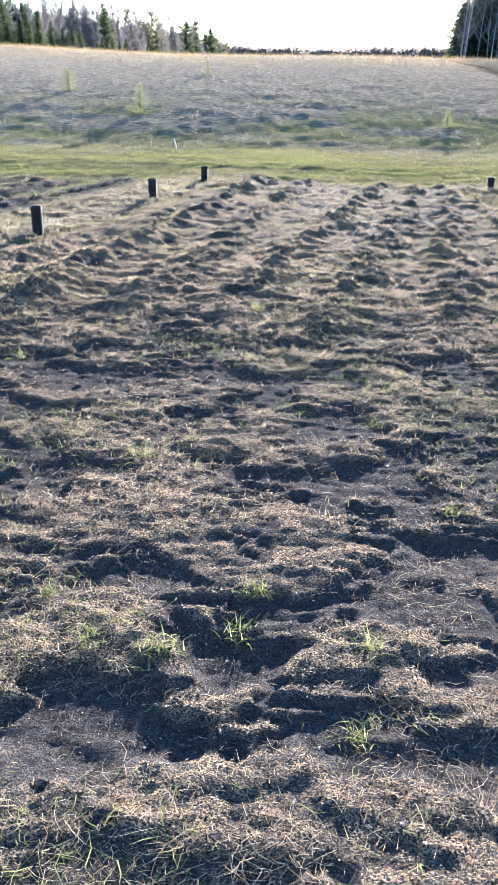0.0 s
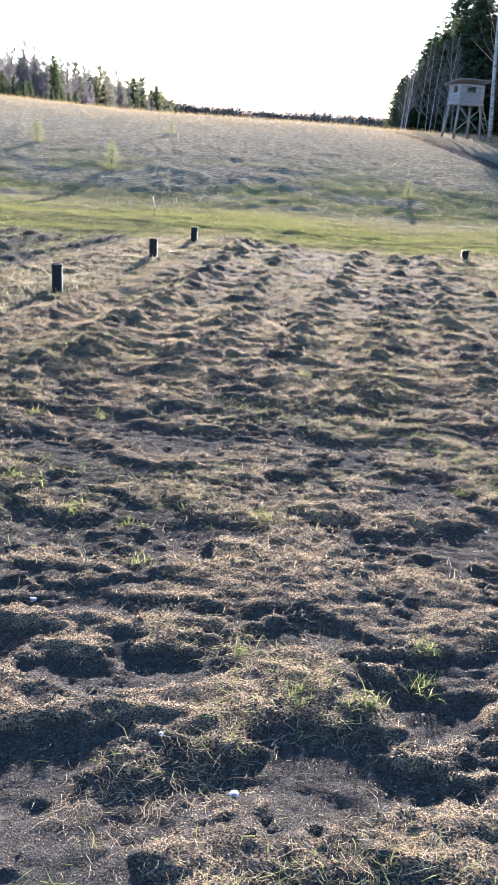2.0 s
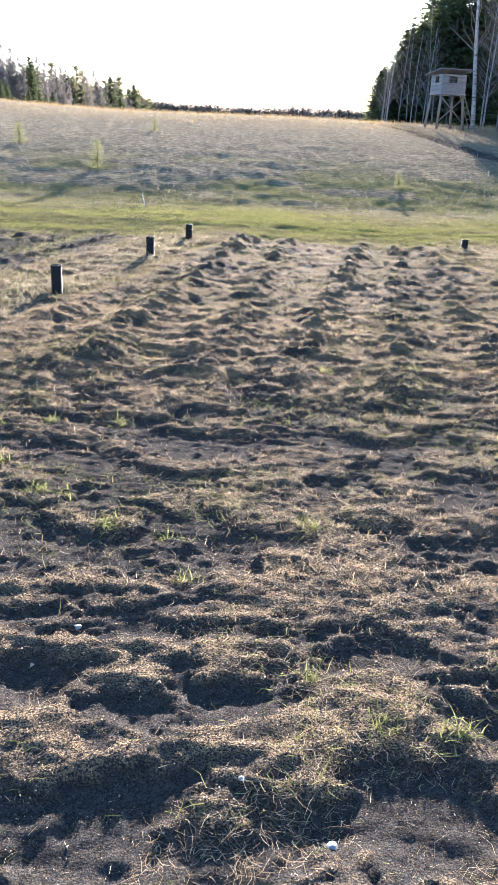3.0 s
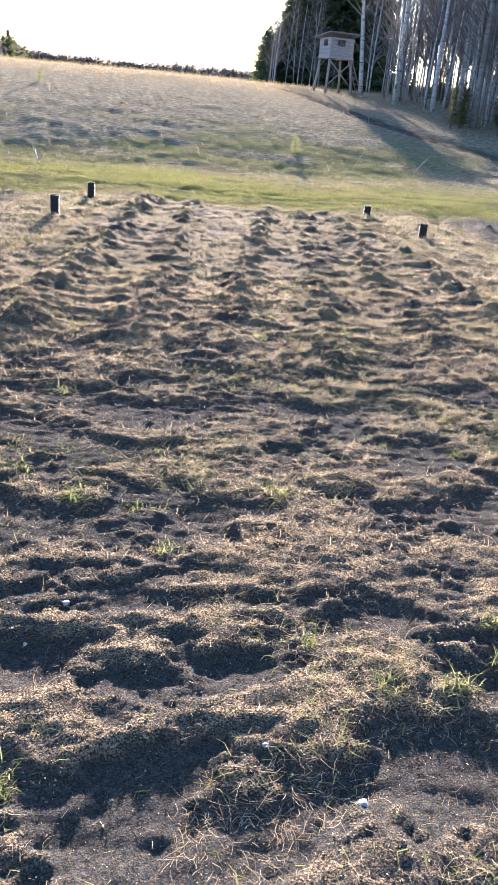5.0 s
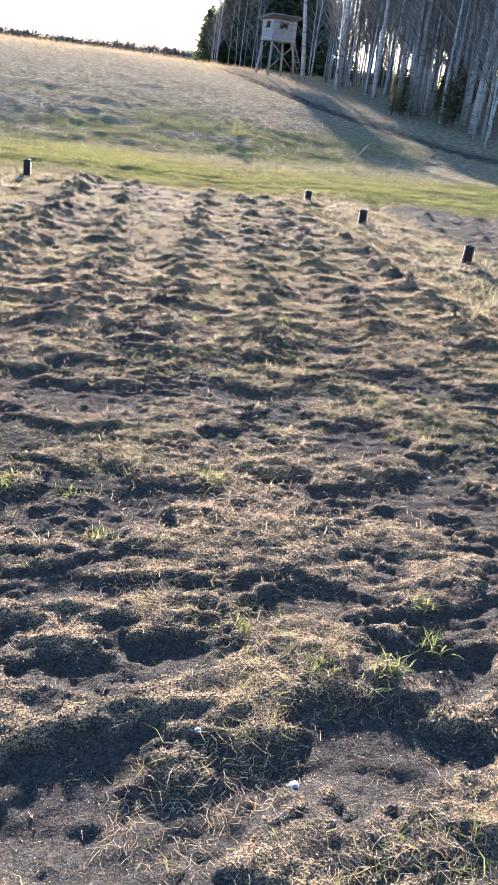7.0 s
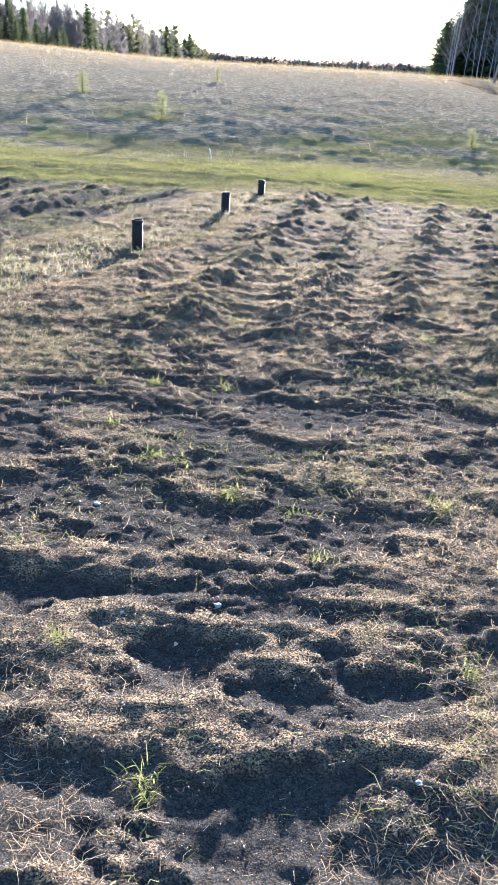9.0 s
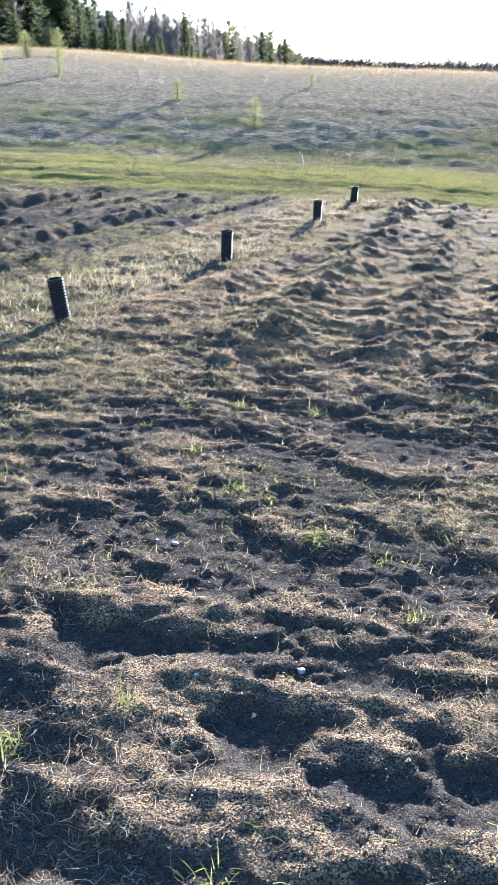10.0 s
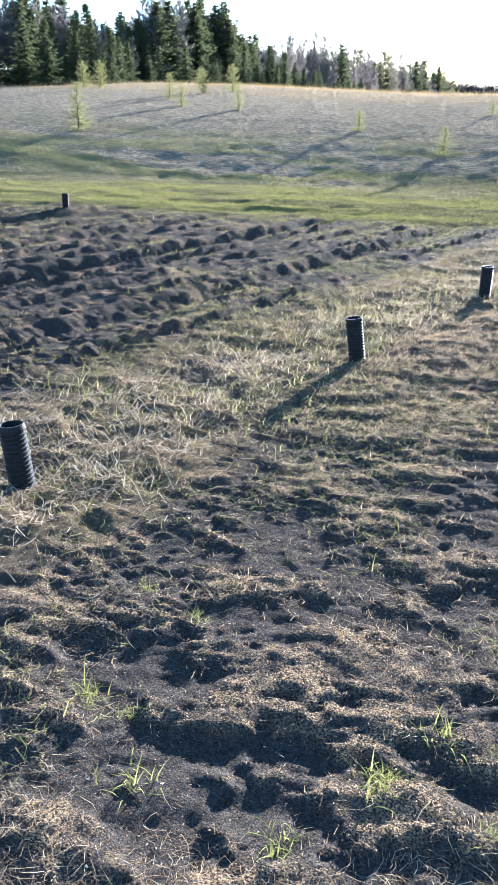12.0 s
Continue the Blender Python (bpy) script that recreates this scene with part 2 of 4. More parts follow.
def grain(x, y, seed=0):
    """Smooth noise from 0 to 1 with cells of size 1."""
    ix, iy = np.floor(x), np.floor(y)
    fx, fy = x - ix, y - iy
    fx, fy = fx * fx * fx * (fx * (fx * 6 - 15) + 10), fy * fy * fy * (fy * (fy * 6 - 15) + 10)
    ix, iy = ix.astype(np.int64), iy.astype(np.int64)
    a, b = lattice(ix, iy, seed), lattice(ix + 1, iy, seed)
    c, d = lattice(ix, iy + 1, seed), lattice(ix + 1, iy + 1, seed)
    return (a + (b - a) * fx) * (1 - fy) + (c + (d - c) * fx) * fy


def fbm(x, y, seed=0, octaves=4, gain=0.5):
    total, amp, norm = 0.0, 1.0, 0.0
    for o in range(octaves):
        total = total + amp * grain(x * 2.03**o + 17.3 * o, y * 2.03**o - 9.1 * o, seed + o)
        norm, amp = norm + amp, amp * gain
    return total / norm


def step(a, b, v):
    t = np.clip((v - a) / (b - a), 0.0, 1.0)
    return t * t * (3 - 2 * t)


def strip_left(y):
    return -4.3 + 0.30 * y - 0.002 * y * y


def strip_right(y):
    return 3.45 + 0.03 * y


def track_gap(x, y):
    """The distance from the middle of the farm track at the wood's foot."""
    yy = np.clip(y, 18.0, 80.0)
    e = 5.2 * np.exp(-(yy - 22.6) / 3.2)
    return np.where(y > 19.0, np.abs(x - 8.5 - e) / np.sqrt(1 + (e / 3.2) ** 2), 9.0)


# heaps of tangled straw and dead grass: place, half width
HEAPS = [
    (-0.21, -1.62, 0.15), (-0.23, -1.86, 0.14), (-1.07, -0.14, 0.26), (-1.75, -1.44, 0.16), (-1.88, -1.79, 0.14), (-1.87, -1.0, 0.14),
    (-0.98, 0.02, 0.24), (-0.06, -1.48, 0.16), (0.85, -1.7, 0.12), (-2.16, -1.65, 0.16), (-3.1, -1.35, 0.14), (-3.7, -0.6, 0.25), (-2.62, -1.75, 0.14),
]


def mats(x, y):
    """Where hummocks of matted dead grass sit on the dug earth."""
    heap = np.zeros_like(x)
    for mx, my, size in HEAPS:
        heap = np.maximum(heap, np.exp(-((((x - mx) / size) ** 2 + ((y - my) / (0.8 * size)) ** 2) ** 1.5)))
    near_strip = step(2.4, 0.8, x - strip_left(y)) * step(3.0, 0.0, y)
    return step(0.54, 0.70, fbm(x * 2.1, y * 2.6, 201, 3, 0.55) + 0.10 * near_strip + 0.22 * heap)


def cover(x, y):
    """How far a place is dry grass, green turf and wild hill grass; the rest is bare earth."""
    wob = 0.9 * (fbm(x * 1.1, y * 1.1, 5, 4, 0.6) - 0.5)
    left = step(0.95, 0.35, np.abs(x - strip_left(y) + wob)) * step(11.4, 10.4, y + wob)
    right = step(1.05, 0.5, np.abs(x - strip_right(y) + wob)) * step(11.6, 10.9, y + wob)
    dry = np.maximum(left, right)
    end = 10.7 + 0.6 * (fbm(x * 0.6, y * 0.2, 8, 3) - 0.5) * 2
    meadow = step(end - 0.9, end + 0.8, y + 1.7 * wob)
    wild = step(13.5, 19.5, y + 3.0 * (fbm(x * 0.25, y * 0.4, 11, 4) - 0.5) * 2)
    green = meadow * (1 - wild) * step(0.25, 0.5, fbm(x * 0.7, y * 1.6, 21, 4))
    green = np.maximum(green, 0.6 * meadow * (1 - wild))
    green = np.maximum(green, wild * step(27, 16, y) * step(0.40, 0.58, fbm(x * 0.35, y * 0.9, 31, 4)) * 0.85)
    rut = step(0.75, 0.45, track_gap(x, y))
    return dry * (1 - meadow * 0.6), green * (1 - rut), wild * (1 - rut), meadow


# hollows in the dug earth: place, half width, depth
HOLLOWS = [
    (0.03, -1.80, 0.27, 0.15), (0.42, -1.58, 0.15, 0.14), (0.20, -0.25, 0.14, 0.10), (0.17, 0.28, 0.13, 0.04),
    (0.19, 0.80, 0.13, 0.04), (0.18, 1.33, 0.14, 0.04), (0.85, -0.30, 0.22, 0.09), (1.14, -0.93, 0.16, 0.10),
    (0.05, -1.15, 0.14, 0.06), (-0.54, -0.52, 0.18, 0.08), (-0.90, 0.85, 0.18, 0.04), (-1.06, -0.46, 0.22, 0.06),
    (-0.47, -1.39, 0.13, 0.05), (-0.73, -1.93, 0.26, 0.14), (-1.64, -1.02, 0.17, 0.11), (-1.11, -1.33, 0.15, 0.13),
    (-1.39, 0.66, 0.18, 0.05), (-1.84, -1.60, 0.22, 0.07), (-2.08, -0.47, 0.17, 0.07),
    (-2.88, -0.19, 0.20, 0.06), (-2.52, -1.45, 0.20, 0.09), (-3.10, -1.22, 0.24, 0.07),
    (-1.88, -1.34, 0.18, 0.11), (-1.56, -1.76, 0.20, 0.12),
]


# crusts of dry crumbs and dead grass: place
CRUSTS = [
    (-0.97, -1.65), (-0.81, -1.71), (-0.61, -1.63), (-0.45, -1.55), (-0.02, -1.50), (-0.52, -1.20), (0.09, -2.04),
    (-0.79, -1.14), (-1.0, -1.11), (-1.8, -1.08), (-1.64, -0.90), (-1.27, -1.62), (-1.07, -1.57), (-0.79, -1.29), (-0.68, -0.68),
    (-1.43, -1.24), (-2.28, -1.01), (-2.51, -1.70), (-2.27, -1.55), (-2.53, -0.99), (-2.1, -0.8), (-2.95, -1.82), (0.69, -1.63),
    (0.66, -1.12), (-0.31, -2.16), (0.04, -0.74), (0.63, -2.02),
]


# rows of clods: where they cross y = 0, how they slant, how wide they are
ROWS = [(-1.98, 0.16, 0.30), (-1.0, 0.13, 0.24), (-0.62, 0.215, 0.20), (0.20, 0.205, 0.24), (1.30, 0.13, 0.24), (2.30, 0.08, 0.24)]


def hill(x, y):
    foot = 16.0 + 3.5 * step(3.0, 14.0, x) - 3.0 * step(-6.0, -22.0, x)
    d = np.maximum(y - foot, 0.0)
    rise = 4.05 * (1 - np.exp(-d / 27.0)) * (1 - np.exp(-d / 2.0))
    rise = rise * (1 + 0.18 * step(-8, -30, x))
    return rise - 2.5 * step(75, 200, y) + 0.10 * step(10.5, 13, y)


def clod_rows(x, y):
    """Broken rows of clods between the flattened lanes."""
    total = np.zeros_like(x)
    for at, lean, wide in ROWS:
        total = np.maximum(total, np.exp(-(((x - at - lean * y + 0.25 * (fbm(x * 0.9, y * 0.9, 167, 2) - 0.5)) / wide) ** 2)))
    return total


def pits(x, y):
    """How far a place lies in one of the hollows, which are both lowered and kept dark."""
    total = np.zeros_like(x)
    rag = fbm(x * 7.0, y * 8.0, 151, 3, 0.65)
    for hx, hy, size, depth in HOLLOWS:
        dx, dy = (x - hx) / (size * 1.05), (y - hy) / (size * 0.78)
        a = np.arctan2(dy, dx)
        r = np.hypot(dx, dy) * (0.55 + 0.95 * rag) * (1 + 0.20 * np.sin(3 * a + hx * 9) + 0.12 * np.sin(5 * a + hy * 7))
        total = total + depth / 0.07 * np.exp(-(r**4))
    return np.minimum(total, 2.0)


def turned(x, y):
    """The crusts' own field: above zero stands a raised crust of dry crumbs and dead grass, below it barer, darker
    earth.
    """
    wx = x + 0.20 * (fbm(x * 2.1, y * 2.1, 41, 3) - 0.5)
    wy = y + 0.24 * (fbm(x * 2.3, y * 1.9, 43, 3) - 0.5)
    n = fbm(wx * 2.8, wy * 4.8, 53, 5, 0.70) - 0.5
    near = step(2.2, 0.6, y)
    # hollows also thin the litter here, so their shade is partly put into the colour
    n = n + near * (0.17 * crust(x, y) - 0.20 * pits(x, y)) + 0.10 * clod_rows(x, y) * step(1.0, 3.0, y)
    return n + 0.012


def dug(x, y, plots):
    """The coarse relief of the dug earth: crusts with broken edges, ripples across the lanes, clods and hollows."""
    u = x - strip_left(y)
    wx = x + 0.12 * (fbm(x * 3.1, y * 3.1, 45, 2) - 0.5)
    wy = y + 0.16 * (fbm(x * 2.6, y * 3.0, 46, 2) - 0.5)
    away = step(0.6, 2.6, y)
    n = turned(x, y)
    plate = step(-0.03, 0.03, n)
    small = step(-0.08, 0.08, fbm(wx * 7.0, wy * 14.0, 59, 4, 0.66) - 0.5)
    ripple = np.maximum(1 - np.abs(2 * fbm(wx * 2.3, wy * 6.4, 61, 3, 0.55) - 1) * 2.6, 0.0) ** 1.5
    ripple2 = np.maximum(1 - np.abs(2 * fbm(wx * 5.2, wy * 12.0, 62, 2, 0.55) - 1) * 2.4, 0.0)
    rows = clod_rows(x, y) * away * (1 - plots)
    h = (0.008 - 0.001 * away) * plate + (0.032 + 0.018 * away) * np.clip(n, -0.15, 0.2) + (0.006 + 0.005 * away) * small * (0.5 + 0.5 * plate)
    h = h + (0.005 + 0.016 * away * (0.40 + 0.8 * rows)) * ripple + (0.004 + 0.008 * away) * ripple2 - 0.018
    h = h + rows * (0.012 + 0.22 * np.maximum(fbm(wx * 4.4, wy * 5.6, 163, 4, 0.62) - 0.46, 0.0))
    # the bank beside the western grass strip
    bank = np.exp(-(((x + 1.98 - 0.16 * y + 0.2 * (fbm(x * 1.1, y * 1.1, 165, 2) - 0.5)) / 0.20) ** 2)) * step(1.4, 3.0, y) * (1 - plots)
    h = h + 0.055 * bank * (0.25 + 1.2 * fbm(wx * 2.6, wy * 2.6, 166, 3))
    h = h - 0.010 * step(2.2, 0.6, y) * pits(x, y)
    # the neighbouring plots: deep furrows two paces apart, low broken ridges along them
    w = u + 0.10 * (fbm(x * 0.9, y * 0.9, 67, 3) - 0.5) + 0.05 * (fbm(x * 4.0, y * 2.0, 64, 3) - 0.5)
    g = (w + 0.94) / 2.0 - np.floor((w + 0.94) / 2.0) - 0.5
    cut = np.exp(-((g / 0.07) ** 2))
    bank = np.exp(-(((g + 0.13) / 0.06) ** 2))
    f = w / 0.58 - np.floor(w / 0.58)
    ridge = f**1.6 * step(1.0, 0.90, f) * step(0.22, 0.55, fbm(x * 1.3, y * 0.9, 66, 3, 0.6))
    clod = np.maximum(fbm(wx * 6.0, wy * 5.0, 68, 4, 0.66) - 0.48, 0.0)
    lumps = step(-0.04, 0.08, fbm(wx * 10.0, wy * 6.5, 69, 3, 0.62) - 0.5)
    rough = -0.11 * cut * (0.4 + 0.9 * fbm(x * 0.8, y * 0.8, 65, 2)) + 0.07 * ridge * (1 - cut) + 0.04 * bank * (0.5 + fbm(x * 1.6, y * 1.6, 63, 3))
    rough = rough + 0.10 * clod * (0.3 + ridge) + 0.017 * lumps + 0.014 * ripple
    return h * (1 - plots) + plots * (rough - 0.025)


def plot_share(x, y):
    """The neighbouring ploughed plots."""
    return step(-0.75, -1.0, x - strip_left(y)) + step(4.5, 4.75, x)


def crust(x, y):
    total = np.zeros_like(x)
    for cx, cy in CRUSTS:
        total = np.maximum(total, np.exp(-((((x - cx) / 0.17) ** 2 + ((y - cy) / 0.12) ** 2) ** 1.5)))
    return total


def litter_from(x, y):
    """How thick dry crumbs and chaff lie: on the crusts and the trodden lanes, little in the hollows, whose shade is
    thus partly colour.
    """
    n = turned(x, y)
    patch = fbm(x * 6.0 + 5, y * 7.0, 203, 4, 0.65) - 0.5
    holes = step(-0.10, 0.06, fbm(x * 13.0, y * 16.0 + 7, 207, 3, 0.65) - 0.5)
    lit = step(0.0, 0.09, n + 0.22 * patch) * (0.30 + 0.70 * holes)
    lane = step(1.0, 3.5, y) * step(-0.20, 0.07, patch + 0.20 * (0.5 - clod_rows(x, y)) + 0.5 * n)
    plots = plot_share(x, y)
    own = step(0.03, 0.14, patch + 0.3 * (fbm(x * 1.1, y * 1.1, 205, 3) - 0.5))
    return np.maximum(lit, lane) * (1 - plots) + 0.6 * own * plots


def strawy(x, y):
    """Patches where straw gathers; between them lie bare crumbs."""
    return step(0.40, 0.60, fbm(x * 1.7 + 3, y * 2.1, 231, 3, 0.6))


def chaff(x, y):
    """Straw and crumbs lie thick on the high ground; the hollows get few, which paints part of their shade."""
    return litter_from(x, y)


def relief(x, y):
    """The height of the ground."""
    x, y = np.asarray(x, float), np.asarray(y, float)
    dry, green, wild, meadow = cover(x, y)
    bare = (1 - np.clip(dry, 0, 1)) * (1 - meadow)
    u = x - strip_left(y)
    h = dug(x, y, plot_share(x, y))
    lit = litter_from(x, y)
    h = h + 0.004 * lit + (0.006 + 0.004 * lit) * (fbm(x * 17, y * 20, 71, 3, 0.72) - 0.5) * 2
    # a berm beside the grass strips
    berm = 0.5 * np.exp(-((u - 0.9) / 0.2) ** 2) - 0.8 * np.exp(-((u - 1.3) / 0.2) ** 2) + 0.7 * np.exp(-(((x - strip_right(y)) + 1.1) / 0.22) ** 2)
    h = h * bare + 0.05 * step(1.0, 4.0, y) * berm * bare * (0.3 + 1.4 * fbm(x * 2.2, y * 2.2, 73, 3))
    sod = 0.05 * (fbm(x * 1.4, y * 1.4, 79, 4) - 0.4) + 0.09 * dry * (fbm(x * 5, y * 6, 81, 3) - 0.5)
    gap = track_gap(x, y)
    tussock = (0.05 * (fbm(x * 0.8, y * 1.5, 83, 4) - 0.45) + 0.04 * (fbm(x * 1.1, y * 2.6, 87, 4, 0.6) - 0.45) + 0.08 * (fbm(x * 2.6, y * 3.6, 85, 3) - 0.45)) * wild * step(120, 40, y)
    tussock = tussock - 0.07 * step(1.1, 0.5, gap) - 0.07 * np.exp(-((gap - 0.6) / 0.2) ** 2)
    sward = meadow * (1 - wild) * (0.07 * (fbm(x * 0.6, y * 1.6, 89, 4) - 0.45) + 0.05 * (fbm(x * 2.4, y * 4.5, 90, 3, 0.6) - 0.5))
    return h + (1 - bare) * sod + tussock + sward + hill(x, y)


def height(x, y):
    return float(relief(np.array([x]), np.array([y]))[0])


def steps(start, end, first, growth):
    out, d = [start], first
    while abs(out[-1] - start) < abs(end - start):
        out.append(out[-1] + math.copysign(d, end - start))
        d *= growth
    return out


def axis(lo_far, lo_mid, lo, hi, hi_mid, hi_far, fine, g1, g2):
    mid = list(np.arange(lo, hi, fine))
    up = steps(mid[-1], hi_mid, fine, g1)[1:]
    up2 = steps(up[-1], hi_far, up[-1] - up[-2], g2)[1:]
    dn = steps(lo, lo_mid, fine, g1)[1:]
    dn2 = steps(dn[-1], lo_far, dn[-2] - dn[-1], g2)[1:]
    return np.array(dn2[::-1] + dn[::-1] + mid + up + up2)


def build_ground():
    xs = axis(-420, -11, -3.6, 1.5, 6, 420, 0.0165, 1.0105, 1.07)
    ys = axis(-90, -4.5, -2.3, 1.2, 13, 700, 0.0145, 1.0085, 1.03)
    gx, gy = np.meshgrid(xs, ys)
    z = relief(gx, gy)
    verts = np.stack([gx, gy, z], -1).reshape(-1, 3)
    nx, ny = len(xs), len(ys)
    i = (np.arange(ny - 1)[:, None] * nx + np.arange(nx - 1)[None, :]).ravel()
    faces = np.stack([i, i + 1, i + nx + 1, i + nx], -1)
    ob = from_arrays("ground", verts, faces, M_GROUND, True, 4)
    dry, green, wild, meadow = cover(gx, gy)
    att = ob.data.color_attributes.new("cover", "FLOAT_COLOR", "POINT")
    att.data.foreach_set("color", np.stack([dry, green, wild, chaff(gx, gy)], -1).astype(np.float32).ravel())
    tagged(ob, "rutted bare earth with grass strips and a rising rough meadow", "ground", kind="structure")
    return ob


build_ground()

# ---- scattered cover ----
rng = np.random.default_rng(7)


def blades(name, x, y, length, width, lean, heading, bend, material, lift=0.0, label="", category="grass", pieces=2):
    """One mesh of many thin tapering blades; lean 0 stands upright, 1 lies flat."""
    n = len(x)
    z = relief(x, y) + lift
    curl = 1.3 * np.sin(heading * 37.0) if pieces > 1 else 0.0
    rows = []
    for t in np.linspace(0.0, 1.0, pieces + 1):
        hx, hy = np.cos(heading + curl * t), np.sin(heading + curl * t)
        ang = (lean + bend * t * 0.5) * math.pi / 2
        out, up = length * t * np.sin(ang), length * t * np.cos(ang)
        cx, cy, cz = x + hx * out, y + hy * out, z + np.maximum(up, 0.002)
        w = width * (1.0 - 0.92 * t**1.7) / 2
        rows.append(np.stack([cx - hy * w, cy + hx * w, cz], -1))
        rows.append(np.stack([cx + hy * w, cy - hx * w, cz], -1))
    verts = np.stack(rows, 1).reshape(-1, 3)
    base = np.arange(n)[:, None, None] * (2 * pieces + 2)
    quad = np.array([[2 * k, 2 * k + 1, 2 * k + 3, 2 * k + 2] for k in range(pieces)])
    faces = (base + quad[None]).reshape(-1, 4)
    ob = from_arrays(name, verts, faces, material, True, 4)
    return tagged(ob, label, category, kind="stuff")


def spread(n, x0, x1, y0, y1, toward=1.0):
    """Places that grow denser toward y0."""
    return rng.uniform(x0, x1, n), y0 + (y1 - y0) * rng.uniform(0, 1, n) ** toward


def keep(mask, *arrays):
    return [a[mask] for a in arrays]


def clumped(x, y, scale, seed, low, high):
    return rng.uniform(0, 1, len(x)) < step(low, high, fbm(x * scale, y * scale, seed, 3))


def some(chance):
    return rng.uniform(0, 1, len(chance)) < chance


def scatter_cover():
    # straw lying on the bare earth
    x, y = spread(170000, -5.0, 4.4, -2.5, 8.5, 1.6)
    dry, green, wild, meadow = cover(x, y)
    x, y = keep((dry < 0.6) & (meadow < 0.4) & some((0.16 + 0.84 * chaff(x, y)) * (0.45 + 0.55 * strawy(x, y))), x, y)
    n = len(x)
    blades("straw_litter", x, y, 0.007 + 0.028 * rng.uniform(0, 1, n) ** 2.0, rng.uniform(0.0007, 0.0018, n), rng.uniform(0.35, 1.0, n), rng.uniform(0, math.tau, n),
           0.0 * x, M_STRAW, 0.004, "dry straw scraps strewn over the bare earth", "straw", 1)
    for count, x0, x1, y0, y1 in ((80000, -3.2, 3.0, -0.8, 4.5), (105000, -3.4, 3.4, 1.2, 10.7), (24000, -11.5, -3.2, 0.5, 10.8), (12000, 4.4, 9.5, 3.5, 11.2)):
        x, y = spread(count, x0, x1, y0, y1, 1.1)
        dry, green, wild, meadow = cover(x, y)
        x, y = keep((dry < 0.6) & (meadow < 0.4) & some(0.14 + 0.86 * chaff(x, y)), x, y)
        n = len(x)
        blades("straw_litter", x, y, rng.uniform(0.010, 0.045, n), rng.uniform(0.0012, 0.0031, n), rng.uniform(0.45, 1.0, n), rng.uniform(0, math.tau, n),
               0.0 * x, M_STRAW, 0.005, "dry straw scraps strewn over the bare earth", "straw", 1)
    x, y = spread(44000, -11.5, -3.0, 1.0, 10.9, 0.9)
    x, y = keep((cover(x, y)[3] < 0.5) & clumped(x, y, 0.8, 215, 0.43, 0.58), x, y)
    n = len(x)
    blades("green_shoots", x, y, rng.uniform(0.03, 0.08, n), rng.uniform(0.003, 0.006, n), rng.uniform(0.3, 0.95, n), rng.uniform(0, math.tau, n),
           rng.uniform(0.1, 0.6, n), M_TURF, 0.0, "green grass growing between the furrows", "grass", 1)
    x, y = rng.uniform(-6.5, 5.0, 24000), rng.uniform(-8.0, -2.4, 24000)
    x, y = keep((cover(x, y)[0] < 0.6) & some(0.15 + 0.85 * chaff(x, y)), x, y)
    n = len(x)
    blades("straw_litter", x, y, rng.uniform(0.012, 0.06, n), rng.uniform(0.003, 0.007, n), rng.uniform(0.5, 1.0, n), rng.uniform(0, math.tau, n),
           0.0 * x, M_STRAW, 0.005, "dry straw scraps strewn over the bare earth", "straw", 1)
    # matted dead grass on hummocks
    x, y = spread(260000, -5.0, 4.4, -2.5, 9.0, 2.0)
    dry, green, wild, meadow = cover(x, y)
    x, y = keep((dry < 0.7) & (meadow < 0.4) & some((0.04 + 0.10 * chaff(x, y)) * strawy(x, y) + 0.62 * mats(x, y)), x, y)
    n = len(x)
    blades("matted_dead_grass", x, y, 0.025 + 0.10 * rng.uniform(0, 1, n) ** 2, rng.uniform(0.0006, 0.0014, n), rng.uniform(0.6, 1.0, n), 16.0 * fbm(x * 2.2, y * 2.2, 241, 2) + rng.normal(0, 0.7, n),
           rng.uniform(0.3, 1.8, n), M_STRAW, 0.002, "matted dead grass on hummocks of the dug earth", "grass", 3)
    # sparse green shoots
    x, y = spread(210000, -5.0, 4.4, -2.5, 10.8, 1.4)
    dry, green, wild, meadow = cover(x, y)
    x, y = keep((meadow < 0.5) & some((0.05 + 0.25 * mats(x, y) + 0.5 * step(-0.8, 0.6, y)) * np.clip(1 - pits(x, y), 0.1, 1.0)) & clumped(x, y, 1.5, 103, 0.43, 0.56), x, y)
    n = len(x)
    blades("green_shoots", x, y, rng.uniform(0.025, 0.085, n), rng.uniform(0.0016, 0.0038, n), rng.uniform(0.3, 0.95, n), rng.uniform(0, math.tau, n),
           rng.uniform(0.2, 0.9, n), M_GREEN, 0.0, "thin green grass shoots among the clods", "grass")
    # dry grass on the strips
    for side in (strip_left, strip_right):
        y = rng.uniform(-2.7 if side is strip_left else 1.5, 11.4, 44000 if side is strip_left else 26000)
        x = side(y) + rng.normal(0, 0.55, len(y))
        dry, green, wild, meadow = cover(x, y)
        x, y = keep(some(dry * (0.35 + 0.65 * step(0.3, 0.55, fbm(x * 3, y * 3, 211, 3)))), x, y)
        n = len(x)
        blades("dry_grass_strip", x, y, rng.uniform(0.03, 0.12, n) * (0.4 + 1.3 * fbm(x * 2.5, y * 2.5, 219, 3)), rng.uniform(0.0018, 0.0042, n), rng.uniform(0.35, 1.0, n), rng.uniform(0, math.tau, n),
               rng.uniform(0.0, 0.6, n), M_DRY, 0.0, "matted straw-coloured dry grass in a strip between plots", "grass")
        y = rng.uniform(-2.7, 11.4, 9000)
        x = side(y) + rng.normal(0, 0.7, len(y))
